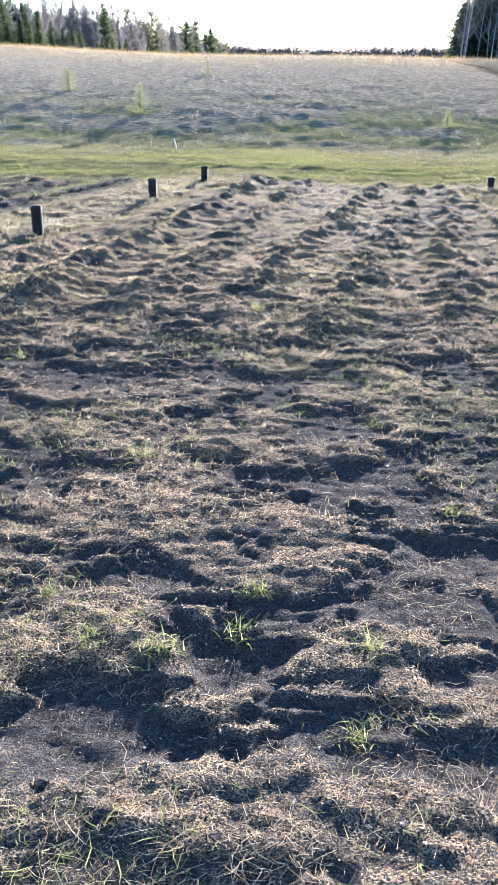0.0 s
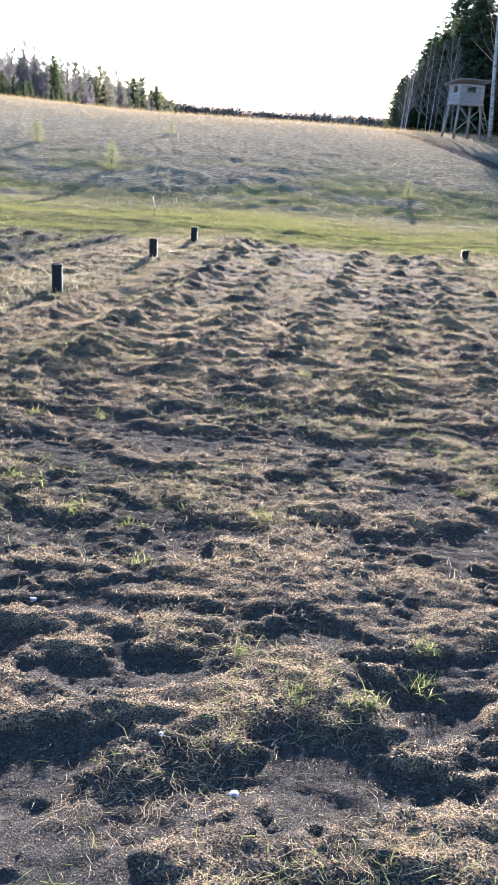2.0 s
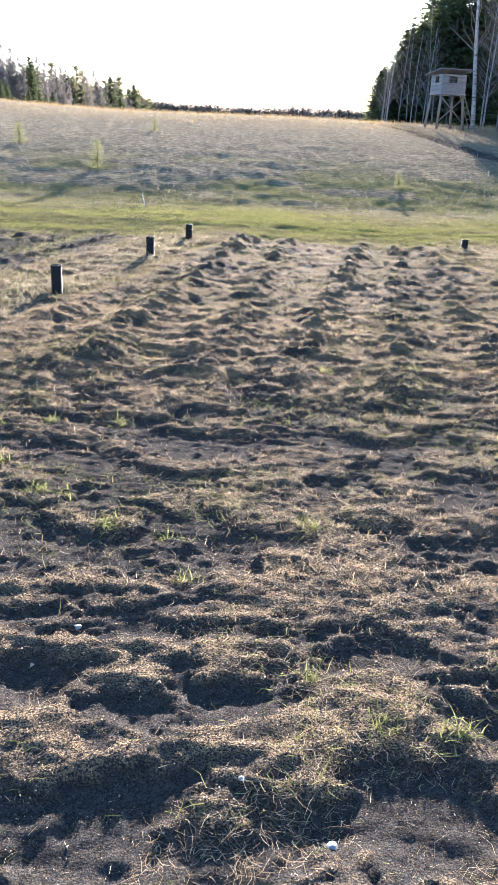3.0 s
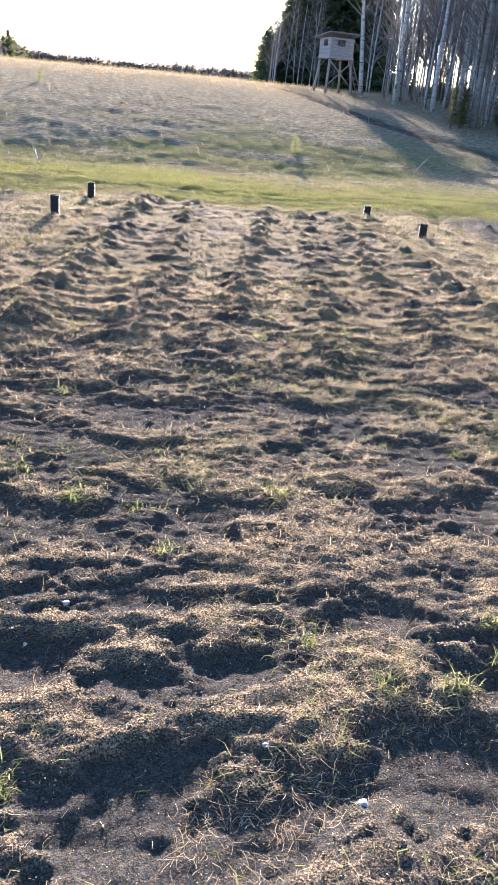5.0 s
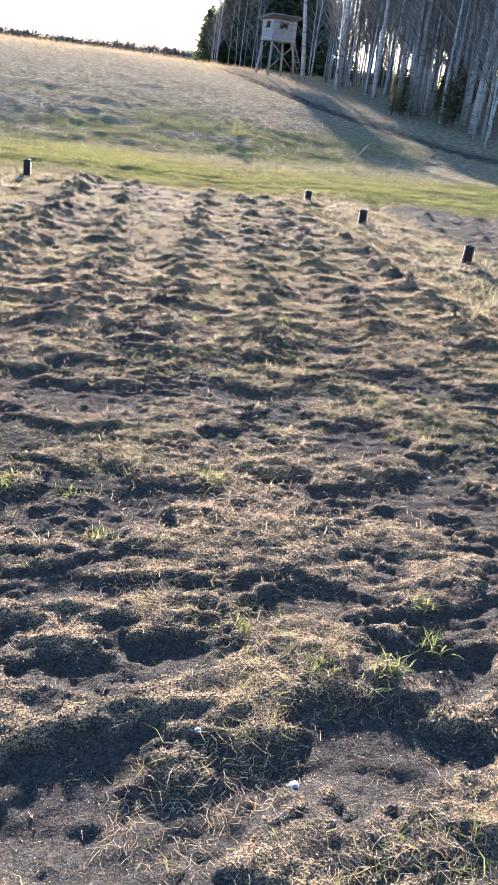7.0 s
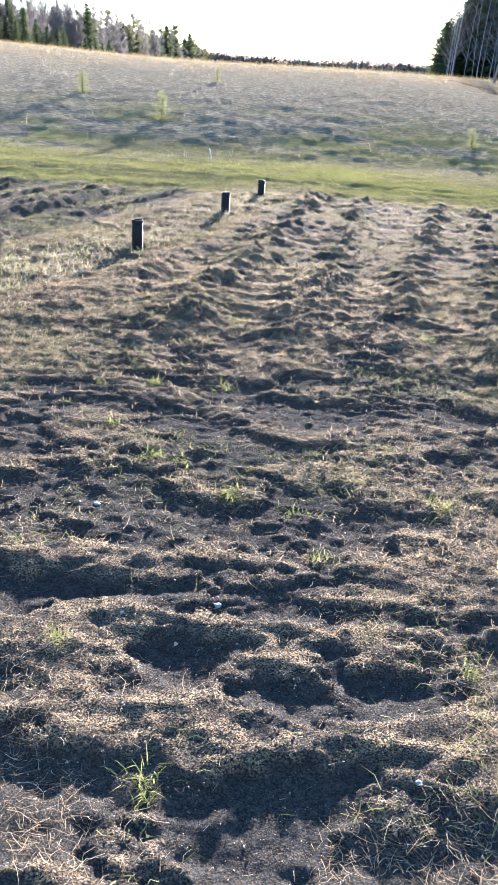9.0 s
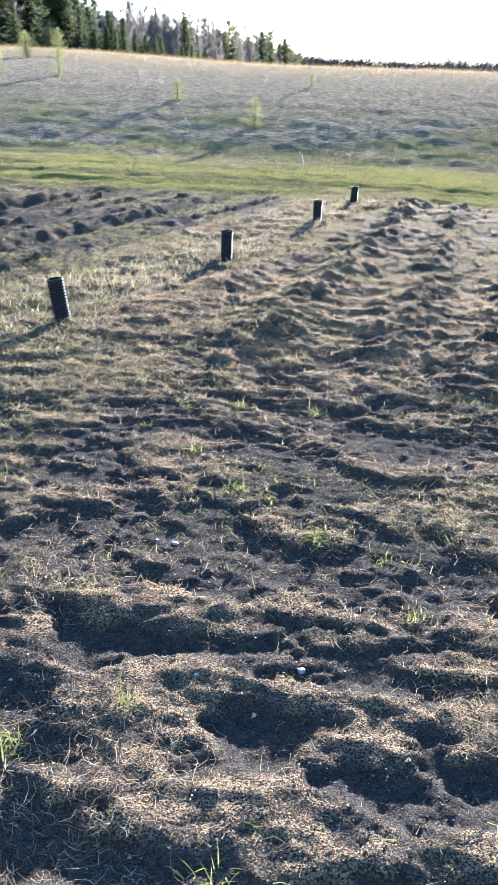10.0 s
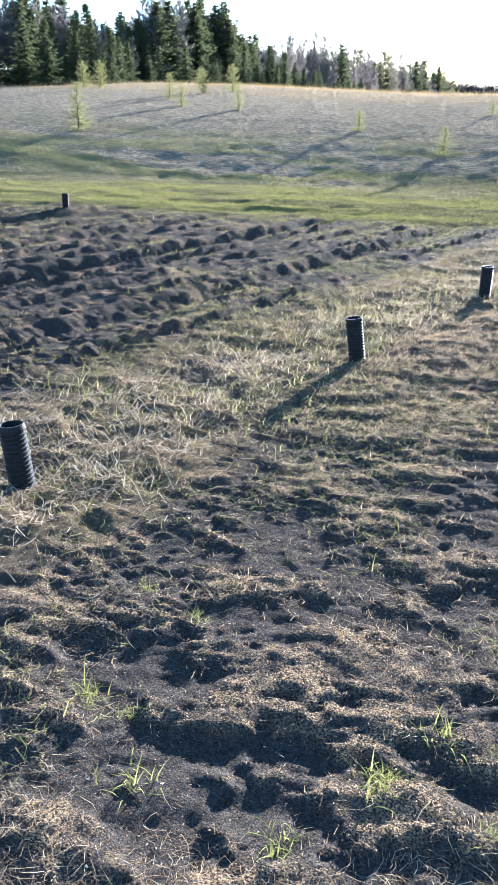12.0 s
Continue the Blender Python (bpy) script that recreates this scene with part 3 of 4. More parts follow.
        x, y = keep(clumped(x, y, 1.2, 213, 0.46, 0.62), x, y)
        n = len(x)
        blades("green_grass_patches", x, y, rng.uniform(0.03, 0.10, n), rng.uniform(0.002, 0.0045, n), rng.uniform(0.1, 0.8, n), rng.uniform(0, math.tau, n),
               rng.uniform(0.0, 0.5, n), M_GREEN, 0.0, "green grass patches within the dry strip", "grass")
    # green turf band
    x, y = spread(110000, -22, 20, 10.0, 21.5, 1.3)
    dry, green, wild, meadow = cover(x, y)
    x, y = keep(some(green), x, y)
    n = len(x)
    blades("green_turf", x, y, rng.uniform(0.02, 0.07, n), rng.uniform(0.003, 0.007, n), rng.uniform(0.25, 0.95, n), rng.uniform(0, math.tau, n),
           rng.uniform(0.0, 0.4, n), M_TURF, 0.0, "short yellow-green turf across the meadow foot", "grass")
    # wild grass on the hill
    x, y = spread(270000, -42, 28, 13.5, 62, 1.5)
    dry, green, wild, meadow = cover(x, y)
    x, y = keep(some(wild) & clumped(x, y, 1.3, 107, 0.36, 0.58), x, y)
    n = len(x)
    grow = 1 + y / 50
    blades("wild_grass", x, y, rng.uniform(0.04, 0.14, n) * grow, rng.uniform(0.002, 0.005, n) * grow, rng.uniform(0.4, 1.0, n), rng.uniform(0, math.tau, n),
           rng.uniform(0.0, 0.5, n), M_HEATH, 0.0, "grey-brown tussocky wild grass on the hillside", "grass", 1)
    x, y = spread(90000, -34, 22, 15.5, 58, 1.4)
    dry, green, wild, meadow = cover(x, y)
    x, y = keep(some(wild) & clumped(x, y * 1.5, 0.75, 217, 0.5, 0.6), x, y)
    n = len(x)
    grow = 1 + y / 50
    blades("pale_tussock_grass", x, y, rng.uniform(0.08, 0.24, n) * grow, rng.uniform(0.003, 0.006, n) * grow, rng.uniform(0.35, 1.0, n), rng.uniform(0, math.tau, n),
           rng.uniform(0.0, 0.6, n), M_PALE, 0.0, "pale bleached tussocks on the hillside", "grass", 1)
    x, y = spread(400, -26, 12, 17, 44, 1.2)
    n = len(x)
    blades("standing_stalks", x, y, rng.uniform(0.2, 0.5, n), rng.uniform(0.004, 0.008, n), rng.uniform(0.05, 0.6, n), rng.uniform(0, math.tau, n),
           rng.uniform(0.0, 0.5, n), M_HEATH, 0.0, "pale dry stalks standing above the wild grass", "grass")
    x, y = spread(60000, -60, 24, 36, 95, 1.0)
    n = len(x)
    blades("tall_dry_grass", x, y, rng.uniform(0.14, 0.40, n), rng.uniform(0.007, 0.013, n), rng.uniform(0.1, 0.8, n), rng.uniform(0, math.tau, n),
           rng.uniform(0.0, 0.35, n), M_CREST, 0.0, "tall golden dry grass along the hill crest", "grass", 1)


scatter_cover()


def scatter_crumbs():
    x, y = spread(360000, -4.0, 1.9, -2.45, 1.8, 1.7)
    dry, green, wild, meadow = cover(x, y)
    x, y = keep((dry < 0.4) & some(0.16 + 0.84 * chaff(x, y) * (1 - 0.3 * strawy(x, y))), x, y)
    n = len(x)
    size = 0.0014 + 0.0030 * rng.uniform(0, 1, n) ** 2
    size = np.where(rng.uniform(0, 1, n) < 0.02, size + rng.uniform(0.002, 0.006, n), size)
    z = relief(x, y)
    form = np.array([[1, 0, -0.4], [-0.5, 0.87, -0.4], [-0.5, -0.87, -0.4], [0, 0, 0.6]], float)
    verts = form[None] * rng.uniform(0.6, 1.3, (n, 4, 1)) + rng.normal(0, 0.22, (n, 4, 3))
    a = rng.uniform(0, math.tau, n)
    vx, vy = verts[..., 0] * np.cos(a)[:, None] - verts[..., 1] * np.sin(a)[:, None], verts[..., 0] * np.sin(a)[:, None] + verts[..., 1] * np.cos(a)[:, None]
    verts = np.stack([vx, vy, verts[..., 2]], -1) * size[:, None, None] + np.stack([x, y, z], -1)[:, None]
    tri = np.array([[0, 1, 3], [1, 2, 3], [2, 0, 3]])
    faces = (np.arange(n)[:, None, None] * 4 + tri[None]).reshape(-1, 3)
    ob = from_arrays("earth_crumbs", verts.reshape(-1, 3), faces, M_CRUMB)
    tagged(ob, "small dry crumbs of earth and grit on the ground", "earth", kind="stuff")


scatter_crumbs()


# ---- drain pipes ----
def drain_pipe(x, y, tall, lean_x, lean_y, label):
    """A ribbed black plastic pipe end, open at the top."""
    bm = bmesh.new()
    sides, r, wall, pitch = 28, 0.060, 0.006, 0.0215
    prof = []
    z = -0.12
    while z < tall - pitch:
        prof += [(r - 0.006, z), (r - 0.006, z + pitch * 0.35), (r, z + pitch * 0.47), (r, z + pitch * 0.88)]
        z += pitch
    prof += [(r - 0.004, tall), (r - 0.004 - wall, tall), (r - 0.006 - wall, tall - 0.02), (r - 0.006 - wall, -0.05)]
    rings = [[bm.verts.new((rad * math.cos(k * math.tau / sides), rad * math.sin(k * math.tau / sides), zz)) for k in range(sides)] for rad, zz in prof]
    for lo, hi in zip(rings, rings[1:]):
        for k in range(sides):
            bm.faces.new((lo[k], lo[(k + 1) % sides], hi[(k + 1) % sides], hi[k]))
    bm.faces.new(rings[-1])
    ob = part("drain_pipe", bm, M_PIPE)
    ob.matrix_basis = pose(x, y, height(x, y) - 0.01, lean_x, lean_y, 0)
    return tagged(ob, label, "pipe", "drain pipes along the grass strips")


PIPE_LABEL = "black ribbed plastic drain pipe end standing in dry grass"
drain_pipe(-1.34, 10.42, 0.24, 0, 1, PIPE_LABEL)
drain_pipe(-1.73, 7.98, 0.26, 1, 0, PIPE_LABEL)
drain_pipe(-2.42, 5.13, 0.32, 0, 0, PIPE_LABEL)
drain_pipe(-3.12, 2.42, 0.32, 1, -8, PIPE_LABEL)
drain_pipe(-4.16, -0.17, 0.33, 0, -5, PIPE_LABEL)
drain_pipe(3.36, 10.33, 0.16, 0, 1, "short black drain pipe end standing in dry grass")
drain_pipe(3.55, 8.05, 0.22, 0, 0, PIPE_LABEL)
drain_pipe(3.90, 5.34, 0.26, 0, 2, PIPE_LABEL)
drain_pipe(-9.87, 9.59, 0.26, 0, 0, "black drain pipe end beside the dug plot edge")


# ---- trees ----
def spruce_meshes(tall, seed, spread_r, needle, sparse=1.0, low=0.06, full=0.8, tuft=1.0, lift=0.0):
    """Trunk and crown of a conifer: whorls of drooping boughs with many needle tufts."""
    r = random.Random(seed)
    bm = bmesh.new()
    tube(bm, [Vector((0, 0, -0.4)), Vector((0.02 * tall * r.uniform(-1, 1), 0, tall * 0.5)), Vector((0, 0, tall * 0.99))], [0.018 * tall, 0.011 * tall, 0.002 * tall], 6)
    trunk = part("trunk", bm, M_BARK)
    verts, faces = [], []
    z = tall * low
    while z < tall * 0.99:
        t = z / tall
        reach = spread_r * (1 - t) ** full * r.uniform(0.7, 1.15) + 0.02 * tall
        for b in range(max(4, int(r.uniform(7, 11) * sparse))):
            a = r.uniform(0, math.tau)
            length = reach * r.uniform(0.6, 1.1)
            droop = r.uniform(-0.35, 0.12) + 0.5 * (t - 0.4) + lift
            n = max(5, int(length / (0.045 * tall) * 3.2))
            for k in range(n):
                u = (k + r.random()) / n
                cx, cy = math.cos(a) * length * u, math.sin(a) * length * u
                cz = z + 0.02 * tall * math.sin(7 * a) + droop * length * u + 0.12 * length * u * u
                s = 0.030 * tuft * tall * r.uniform(0.55, 1.4) * (1.15 - 0.5 * u)
                yaw, tip = a + r.uniform(-1.1, 1.1), r.uniform(-0.7, 0.5)
                ax, ay, az = math.cos(yaw) * math.cos(tip), math.sin(yaw) * math.cos(tip), math.sin(tip)
                px, py, pz = -math.sin(yaw) * 0.42, math.cos(yaw) * 0.42, r.uniform(-0.35, 0.35)
                i = len(verts)
                verts += [(cx - px * s, cy - py * s, cz - pz * s), (cx + px * s, cy + py * s, cz + pz * s), (cx + ax * s * 1.9, cy + ay * s * 1.9, cz + az * s * 1.9)]
                faces.append((i, i + 1, i + 2))
        z += tall * r.uniform(0.022, 0.045)
    crown = from_arrays("crown", np.array(verts), np.array(faces), needle)
    return trunk, crown


def conifer(tall, seed, spread_r, needle, label, name="spruce_tree", sparse=1.0, low=0.06, full=0.8, tuft=1.0, lift=0.0):
    top = empty(name)
    for ob in spruce_meshes(tall, seed, spread_r, needle, sparse, low, full, tuft, lift):
        ob.parent = top
    return tagged(top, label, "tree")


def bare_tree(tall, seed, bark, limbs=16, label="", name="birch_tree", first=0.35, lean=0.03, slivers=0, thick=1.0):
    """A thin leafless tree: trunk, limbs and twigs."""
    r = random.Random(seed)
    top = empty(name)
    bm = bmesh.new()
    pts, rad = [], []
    wx, wy = r.uniform(-1, 1) * lean, r.uniform(-1, 1) * lean
    for k in range(9):
        t = k / 8
        pts.append(Vector((tall * (wx * t + 0.006 * math.sin(5 * t + seed)), tall * (wy * t + 0.006 * math.cos(4 * t + seed)), tall * t - 0.3 * (k == 0))))
        rad.append(0.0046 * thick * tall * (1 - 0.85 * t) + 0.004)
    tube(bm, pts, rad, 7)
    part("trunk", bm, bark, top)
    bm = bmesh.new()
    for _ in range(limbs):
        t = r.uniform(first, 0.97)
        seg = t * 8
        i = min(int(seg), 7)
        p = pts[i].lerp(pts[i + 1], seg - i)
        a, up = r.uniform(0, math.tau), r.uniform(0.6, 1.4)
        ln = tall * 0.20 * (1.1 - t) + tall * 0.03
        way = Vector((math.cos(a), math.sin(a), up)).normalized()
        q = p + way * ln * 0.55
        e = q + (way + Vector((r.uniform(-0.3, 0.3), r.uniform(-0.3, 0.3), 0.25))).normalized() * ln * 0.5
        tube(bm, [p, q, e], [0.0022 * tall * (1.15 - t), 0.0014 * tall * (1.15 - t), 0.0022], 4, False)
        for _ in range(slivers):
            u = r.uniform(0.1, 1.0)
            b = p.lerp(q, u * 1.6) if u < 0.62 else q.lerp(e, (u - 0.62) / 0.38)
            tw = (way + Vector((r.uniform(-1, 1), r.uniform(-1, 1), r.uniform(-0.3, 0.9)))).normalized()
            w = tw.cross(Vector((r.uniform(-1, 1), r.uniform(-1, 1), r.uniform(-1, 1)))).normalized() * 0.0023 * tall
            bm.faces.new([bm.verts.new(v) for v in (b - w, b + w, b + tw * ln * r.uniform(0.25, 0.6))])
        for _ in range(0 if slivers else 4):
            u = r.uniform(0.25, 1.0)
            b = p.lerp(q, u * 1.6) if u < 0.62 else q.lerp(e, (u - 0.62) / 0.38)
            tw = (way + Vector((r.uniform(-0.9, 0.9), r.uniform(-0.9, 0.9), r.uniform(-0.2, 0.8)))).normalized()
            tube(bm, [b, b + tw * ln * r.uniform(0.2, 0.42)], [0.0055, 0.003], 3, False)
    part("crown", bm, M_TWIG, top)
    return tagged(top, label, "tree")


pick = random.Random(3)


def plant(models, x, y, scale, group=""):
    ob = copy_thing(pick.choice(models), pose(x, y, height(x, y) - 0.05, 0, 0, pick.uniform(0, 360)) @ Matrix.Scale(scale, 4))
    ob.scale = (scale, scale, scale * pick.uniform(0.9, 1.12))
    if group:
        tagged(ob, group=group)
    return ob


SPRUCES = [conifer(8.0, 10 + k, 2.5 + 0.4 * k, M_NEEDLE, "dark green spruce at the wood's edge") for k in range(4)]
PINES = [conifer(8.0, 20 + k, 1.9 + 0.3 * k, M_MIXED, "grey-green rounded pine at the wood's far edge", "pine_tree", 0.9, 0.12, 0.42, 0.85, 0.3) for k in range(3)]
BARES = [bare_tree(10.0, 30 + k, M_BARK, 50, "leafless grey-brown tree in the wood", "bare_tree", 0.26, 0.04, 46) for k in range(4)]
BIRCHES = [bare_tree(13.0, 50 + k, M_BIRCH, 40, "tall thin leafless birch with pale bark", "birch_tree", 0.14, 0.05) for k in range(5)]
STOUT = [bare_tree(14.0, 60 + k, M_BIRCH, 40, "stout leafless birch with pale bark at the wood's edge", "birch_tree", 0.3, 0.07, 0, 2.3) for k in range(3)]
YOUNG = [conifer(1.05, 70 + k, 0.42 + 0.05 * k, M_PINE, "small young yellow-green pine in the wild grass", "young_pine", 0.7, 0.03, 0.55, 0.75, 0.45) for k in range(4)]

# young pines on the hillside
for px, py, sc in ((-4.66, 20.9, 0.82), (-7.95, 25.0, 0.75), (-4.05, 31.0, 0.55), (-16.6, 21.6, 1.35), (-16.5, 29.8, 0.8), (-18.5, 33.0, 1.0), (-18.9, 38.0, 1.1),
                   (-13.9, 29.6, 0.9), (-21.4, 43.6, 1.2), (-24.9, 38.2, 1.3), (-18.4, 41.0, 1.2), (-27.0, 40.0, 1.3), (3.9, 19.6, 0.5)):
    plant(YOUNG, px, py, sc, "young pines on the hillside")

# the wood along the western side: the height of its top over the horizon, by bearing
for k in range(420):
    way = 4.4 + 38.0 * ((k + pick.random()) / 420) ** 1.1
    rise = float(np.interp(way, (4.4, 7, 9, 12, 14, 17, 19, 20.5, 26, 28, 31, 42), (2.5, 3.2, 3.7, 4.1, 4.7, 5.1, 4.8, 6.8, 6.9, 5.6, 6.8, 7.6)))
    leafless = float(np.interp(way, (4, 12, 13.2, 17.5, 18.6, 26, 29, 42), (0.3, 0.4, 0.96, 0.96, 0.3, 0.3, 0.75, 0.75)))
    px = -34 - (pick.uniform(0, 3) if k % 3 else pick.uniform(3, 12))
    py = (abs(px) - 2) / math.tan(radians(way)) - 3
    if py > 330:
        continue
    tall = math.hypot(px + 2, py + 3) * math.tan(radians(rise)) + 1.6 - height(px, py)
    tall = tall * (pick.uniform(0.66, 0.92) if pick.random() < 0.75 else pick.uniform(0.9, 1.05))
    if pick.random() < leafless:
        plant(BARES, px, py, tall / 10.0, "trees of the western wood")
    else:
        plant(PINES if way < 13.0 and pick.random() < 0.8 else SPRUCES, px, py, tall / 8.0, "trees of the western wood")
for k in range(60):
    plant(SPRUCES, pick.uniform(-34, -30), 42 + 110 * (k / 60) ** 1.2, pick.uniform(0.22, 0.5), "young trees along the western wood")

# the wood along the eastern side
for k in range(60):
    plant(BIRCHES, pick.uniform(14.2, 17.5) - 0.02 * k, pick.uniform(24, 48), pick.uniform(0.75, 1.1), "birches of the eastern wood")
for k in range(170):
    plant(BIRCHES if k % 4 else BARES, pick.uniform(17, 36), pick.uniform(20, 66), pick.uniform(0.8, 1.2), "birches of the eastern wood")
for k in range(70):
    plant(BARES, pick.uniform(30, 60), pick.uniform(40, 84), pick.uniform(0.9, 1.4), "bare trees deep in the eastern wood")
for k in range(30):
    plant(SPRUCES, pick.uniform(20, 42), pick.uniform(34, 68), pick.uniform(0.25, 0.5), "spruces deep in the eastern wood")
for k in range(60):
    way = 8.9 + 7.6 * (k + pick.random()) / 60
    far = pick.uniform(100, 125)
    px, py = -0.8 + far * math.sin(radians(way)), -3.4 + far * math.cos(radians(way))
    tall = far * math.tan(radians(min(4.6 + 1.7 * max(way - 9.3, 0.0), 9.8))) + 1.6 - height(px, py)
    plant(SPRUCES, px, py, tall / 8.0 * pick.uniform(0.7, 1.0), "spruces behind the hunting stand")
for k in range(14):
    plant(BIRCHES, 11.6 + pick.uniform(0, 8), 76 + pick.uniform(0, 8), pick.uniform(0.5, 0.85), "thin birches by the hunting stand")
for px, py in ((14.8, 27.3), (15.6, 29.6), (13.9, 31.0), (15.0, 34.2), (14.4, 37.5), (15.9, 38.0), (13.4, 41.0), (14.7, 44.0), (17.2, 33.0), (16.6, 41.5), (12.9, 46.0), (17.9, 28.2)):
    plant(STOUT, px, py, pick.uniform(0.85, 1.05), "birches of the eastern wood")
# soft olive shrubs, stood in for by scaled-down pine models
for px, py, sc in ((11.3, 28.6, 1.05), (11.8, 28.9, 1.25), (12.2, 29.6, 1.1), (13.0, 27.0, 1.3), (13.5, 27.3, 1.5), (15.4, 28.0, 1.2), (16.5, 33, 1.6), (14.6, 31.5, 1.3)):
    plant(PINES, px + 1.2, py + 1.5, sc * 0.17, "low pines under the birches")

for ob in (*SPRUCES, *PINES, *BARES, *BIRCHES, *STOUT, *YOUNG):
    for o in (*ob.children_recursive, ob):
        bpy.data.objects.remove(o)


def far_wood():
    """The distant wood beyond the hill, as one mass of many small crowns."""
    r = np.random.default_rng(5)
    n, per = 2600, 64
    x = r.uniform(-190, 150, n)
    y = 330 + r.uniform(0, 40, n) + 0.0 * x
    tall = r.uniform(14.5, 15.9, n) * (1 + 0.14 * (grain(x / 25, y * 0, 3) - 0.5))
    t = r.uniform(0.5, 1, (n, per))
    rad = 5.0 * (1 - t) ** 0.5 + 0.5
    a = r.uniform(0, math.tau, (n, per))
    c = np.stack([x[:, None] + rad * np.cos(a), y[:, None] + rad * np.sin(a), t * tall[:, None] - 1.5], -1)
    tri = c[:, :, None, :] + r.normal(0, 0.9, (n, per, 3, 3))
    verts = tri.reshape(-1, 3)
    ob = from_arrays("far_wood", verts, np.arange(len(verts)).reshape(-1, 3), M_FAR)
    tagged(ob, "distant dark wood along the horizon", "trees", kind="stuff")


far_wood()


# ---- hunting stand ----
def hunting_stand(x, y, turn):
    top = empty("hunting_stand", x, y, height(x, y), turn)
    tagged(top, "raised grey board hunting stand on tall poles", "hunting stand")
    w, d, lift, tall = 0.76, 0.7, 1.85, 1.0
    for sx in (-1, 1):
        for sy in (-1, 1):
            bm = bmesh.new()
            tube(bm, [Vector((sx * (w + 0.12), sy * (d + 0.12), -0.3)), Vector((sx * (w - 0.08), sy * (d - 0.08), lift + 0.05))], [0.08, 0.07], 8)
            part("leg", bm, M_POST, top)
    for sx in (-1, 1):
        bm = bmesh.new()
        tube(bm, [Vector((-w * sx, -d - 0.02, 0.4)), Vector((w * sx, -d - 0.02, lift - 0.1))], [0.035, 0.035], 6)
        part("brace", bm, M_POST, top)
    bm = bmesh.new()
    box(bm, (-w - 0.05, -d - 0.05, lift), (w + 0.05, d + 0.05, lift + 0.08), 0.01)
    part("floor_deck", bm, M_BOARD, top)
    z0 = lift + 0.08

    def wall_boards(side):
        # boards with a window gap
        rows = 9
        for k in range(rows):
            lo, hi = z0 + tall * k / rows, z0 + tall * (k + 1) / rows - 0.008
            gap = 5 <= k <= 7
            spans = ((-1.0, -0.45), (0.25, 1.0)) if gap else ((-1.0, 1.0),)
            for a, b in spans:
                bm = bmesh.new()
                if side in ("front", "back"):
                    yy = -d if side == "front" else d
                    box(bm, (a * w, yy - 0.014, lo), (b * w, yy + 0.014, hi), 0.004)
                else:
                    xx = -w if side == "west" else w
                    box(bm, (xx - 0.014, a * (d - 0.016), lo), (xx + 0.014, b * (d - 0.016), hi), 0.004)
                part("board", bm, M_BOARD, top)

    for side in ("front", "back", "west", "east"):
        wall_boards(side)
    bm = bmesh.new()
    box(bm, (-0.45 * w, -d - 0.004, z0 + tall * 5 / 9), (0.25 * w, -d + 0.004, z0 + tall * 8 / 9 - 0.008))
    pane = part("window", bm, M_GLASS, top)
    pane.visible_shadow = False
    bm = bmesh.new()
    box(bm, (-w - 0.3, -d - 0.35, z0 + tall + 0.01), (w + 0.3, d + 0.3, z0 + tall + 0.07), 0.012)
    for v in bm.verts:
        v.co.z += 0.16 * (-v.co.y) / d * 0.5 + 0.08
    part("roof", bm, M_ROOF, top)
    for sx in (-0.25, 0.25):
        bm = bmesh.new()
        tube(bm, [Vector((w + 1.1, sx, 0)), Vector((w + 0.05, sx, lift + 0.4))], [0.035, 0.035], 6)
        part("ladder_rail", bm, M_POST, top)
    for k in range(6):
        bm = bmesh.new()
        t = 0.12 + k * 0.14
        p = Vector((w + 1.1, 0, 0)).lerp(Vector((w + 0.05, 0, lift + 0.4)), t)
        tube(bm, [p + Vector((0, -0.25, 0)), p + Vector((0, 0.25, 0))], [0.022, 0.022], 6)
        part("rung", bm, M_POST, top)


hunting_stand(11.45, 47.0, 14)


# ---- small things ----
def stone(x, y, size, seed):
    r = random.Random(seed)
    bm = bmesh.new()
    bmesh.ops.create_icosphere(bm, subdivisions=2, radius=size)
    for v in bm.verts:
        v.co *= 0.8 + 0.45 * noise.noise(v.co * (1.3 / size) + Vector((seed, 0, 0)))
        v.co.z *= 0.5
    for f in bm.faces:
        f.smooth = r.random() < 0.5
    ob = part("stone", bm, M_STONE)
    ob.matrix_basis = pose(x, y, height(x, y) - size * 0.1, 0, 0, seed * 40)
    return tagged(ob, "small pale stone lying on the bare earth", "stone", "stones on the earth")


for k, (px, py, s) in enumerate(((-0.207, -1.935, 0.018), (-0.998, -1.054, 0.016), (-0.43, -1.75, 0.012), (-1.55, -0.42, 0.016), (0.95, -0.2, 0.012), (-1.9, -1.62, 0.022), (-1.30, -1.15, 0.010))):
    stone(px, py, s, k + 1)


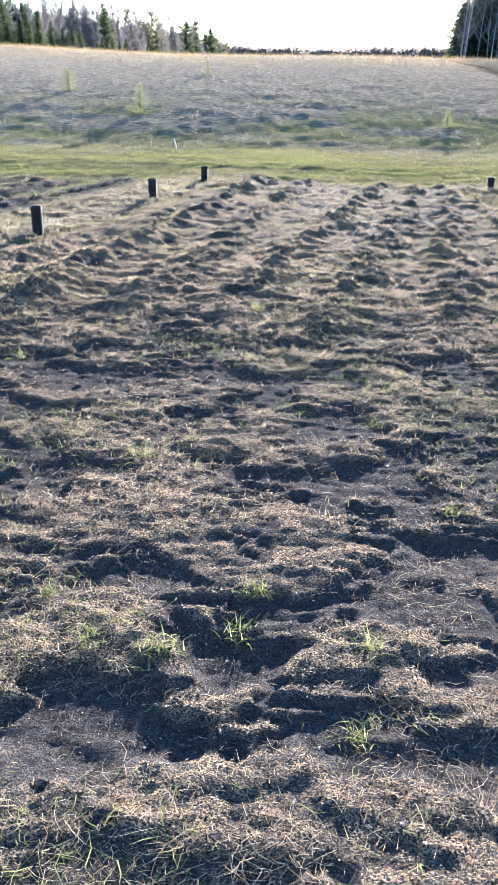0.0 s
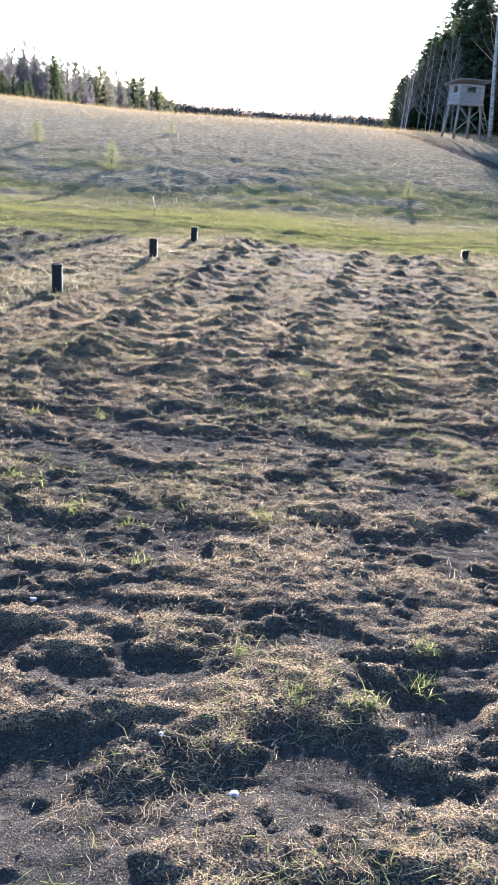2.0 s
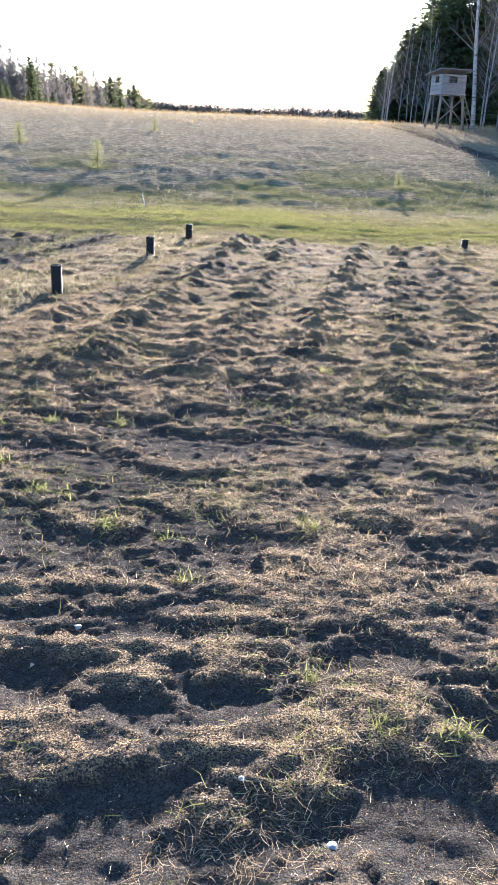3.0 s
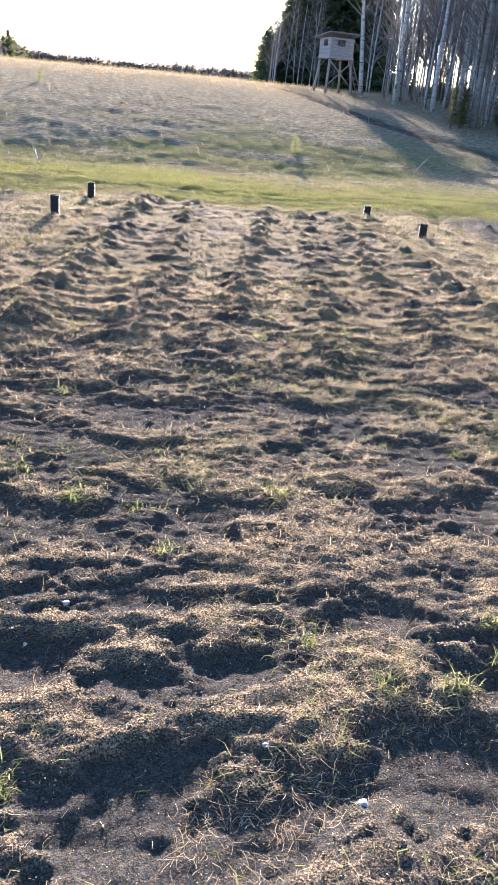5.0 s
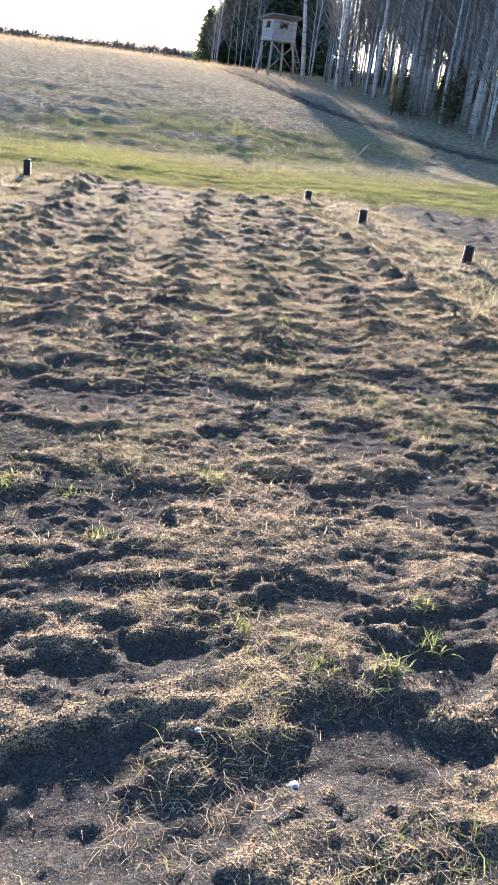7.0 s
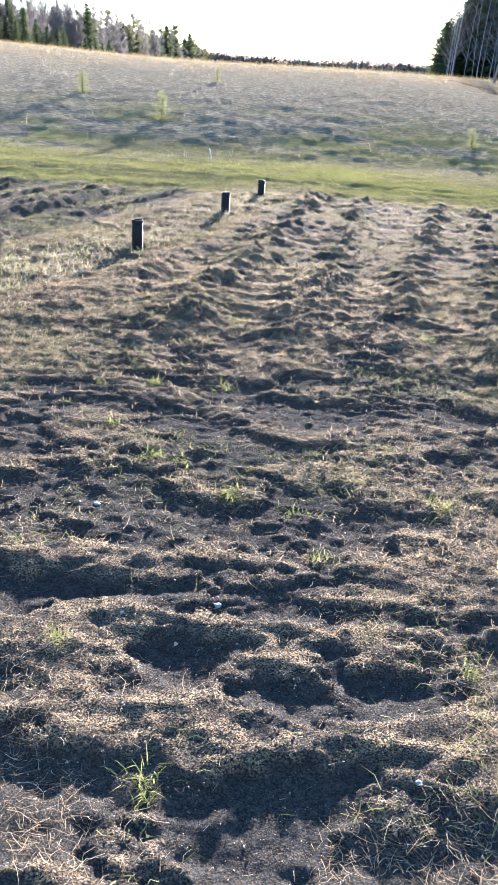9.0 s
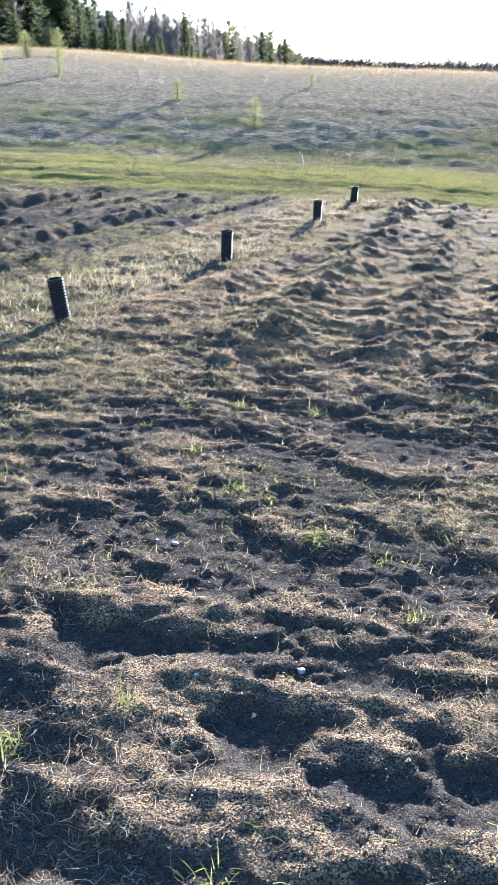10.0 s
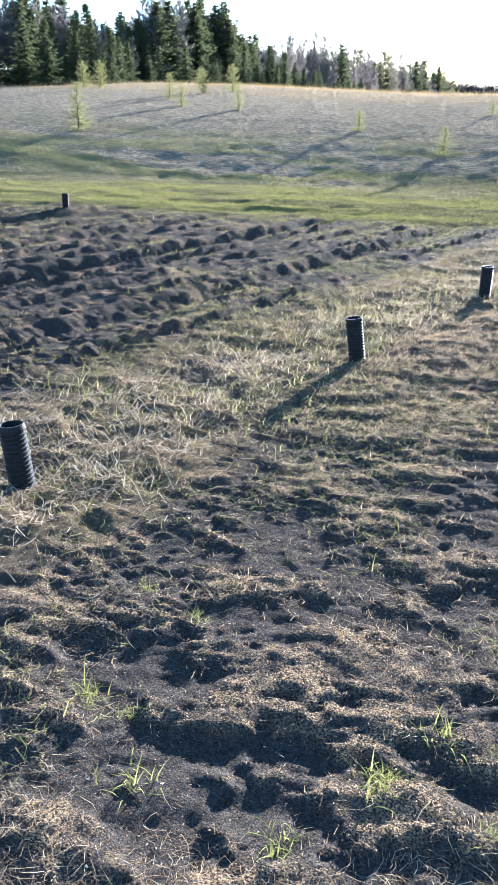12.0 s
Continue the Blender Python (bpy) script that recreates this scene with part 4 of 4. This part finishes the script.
def grass_tuft(seed):
    """A small tuft of green blades that fan out from one root."""
    r = random.Random(seed)
    bm = bmesh.new()
    for _ in range(46):
        a, lean, ln = r.uniform(0, math.tau), r.uniform(0.4, 1.5), r.uniform(0.02, 0.062)
        root = Vector((r.gauss(0, 0.020), r.gauss(0, 0.018), -0.004))
        w = r.uniform(0.0011, 0.0021)
        side = Vector((-math.sin(a), math.cos(a), 0)) * w
        last = None
        for k in range(4):
            t = k / 3
            ang = lean * (0.6 + 0.7 * t)
            p = root + Vector((math.cos(a) * math.sin(ang), math.sin(a) * math.sin(ang), math.cos(ang))) * ln * t
            pair = (bm.verts.new(p - side * (1.05 - t)), bm.verts.new(p + side * (1.05 - t)))
            if last:
                bm.faces.new((last[0], last[1], pair[1], pair[0])).smooth = True
            last = pair
    ob = part("grass_tuft", bm, M_GREEN)
    return tagged(ob, "small tuft of fresh green grass in bare earth", "grass tuft", "green tufts on the dug earth")


TUFTS = [grass_tuft(90 + k) for k in range(5)]
TUFT_PLACES = [
    (0.45, -1.23), (-0.21, -1.31), (-0.64, -0.72), (0.21, -1.55), (-0.01, -1.52), (0.41, -1.42), (-1.56, 1.01), (-1.16, 1.04), (-1.17, 2.33), (-0.12, -0.27),
    (0.19, 2.24), (0.85, 2.29), (0.93, 0.23), (-1.85, 0.97), (-1.67, 0.39), (-1.40, 0.05), (-1.02, -0.29), (-0.74, -0.36), (-1.46, -1.32), (-1.12, -1.79),
    (-1.10, -1.84), (-1.28, 0.03), (-1.43, 1.37), (-1.81, 0.96), (-2.12, -1.17), (-1.97, -1.18), (-2.25, -1.42), (-2.13, -1.80), (-2.20, -1.91), (-1.97, 0.67),
    (-1.96, -1.46), (-1.73, -1.48), (-3.15, -1.35), (-2.97, -1.37), (-2.85, -1.60), (-2.98, -0.88), (-2.23, -1.37), (-2.43, -1.66), (-3.22, -0.77), (0.80, -1.49),
    (1.16, -0.64), (1.02, 0.67), (0.76, -1.81),
]
for k, (px, py) in enumerate(TUFT_PLACES):
    sc = pick.uniform(0.85, 1.6)
    ob = copy_thing(TUFTS[k % 5], pose(px, py, height(px, py), 0, 0, pick.uniform(0, 360)))
    ob.scale = (sc, sc, sc)
for ob in TUFTS:
    bpy.data.objects.remove(ob)


def stick(name, base, tip, r0, r1, material, label, category):
    bm = bmesh.new()
    a, b = Vector(base), Vector(tip)
    m = a.lerp(b, 0.5) + Vector((0.02, 0.01, 0.03)) * (b - a).length
    tube(bm, [Vector((0, 0, 0)), m - a, b - a], [r0, (r0 + r1) / 2, r1], 7)
    ob = part(name, bm, material)
    ob.location = a
    return tagged(ob, label, category)


zs = height(-2.7, 15.4)
stick("marker_stick", (-2.66, 15.4, zs - 0.05), (-2.72, 15.4, zs + 0.24), 0.014, 0.010, M_STICK, "short pale bleached stick standing in the grass", "stick")
zs = height(7.2, 18.8)
stick("dead_stalk", (7.1, 18.8, zs - 0.03), (7.6, 18.9, zs + 0.5), 0.014, 0.006, M_DEADWOOD, "leaning pale dead stalk in the grass", "stalk")
for bx, by, dx, dy, tall in ((-6.2, 19.6, -0.55, 0.2, 0.9), (7.45, 16.7, 0.2, 0.1, 0.35), (5.2, 18.2, 0.25, 0.1, 0.4), (6.4, 20.5, -0.2, 0.1, 0.45), (-9.8, 19.0, 0.15, 0.0, 0.4)):
    zs = height(bx, by)
    stick("dead_stalk", (bx, by, zs - 0.03), (bx + dx, by + dy, zs + tall), 0.010, 0.004, M_DEADWOOD, "leaning pale dead stalk in the wild grass", "stalk")
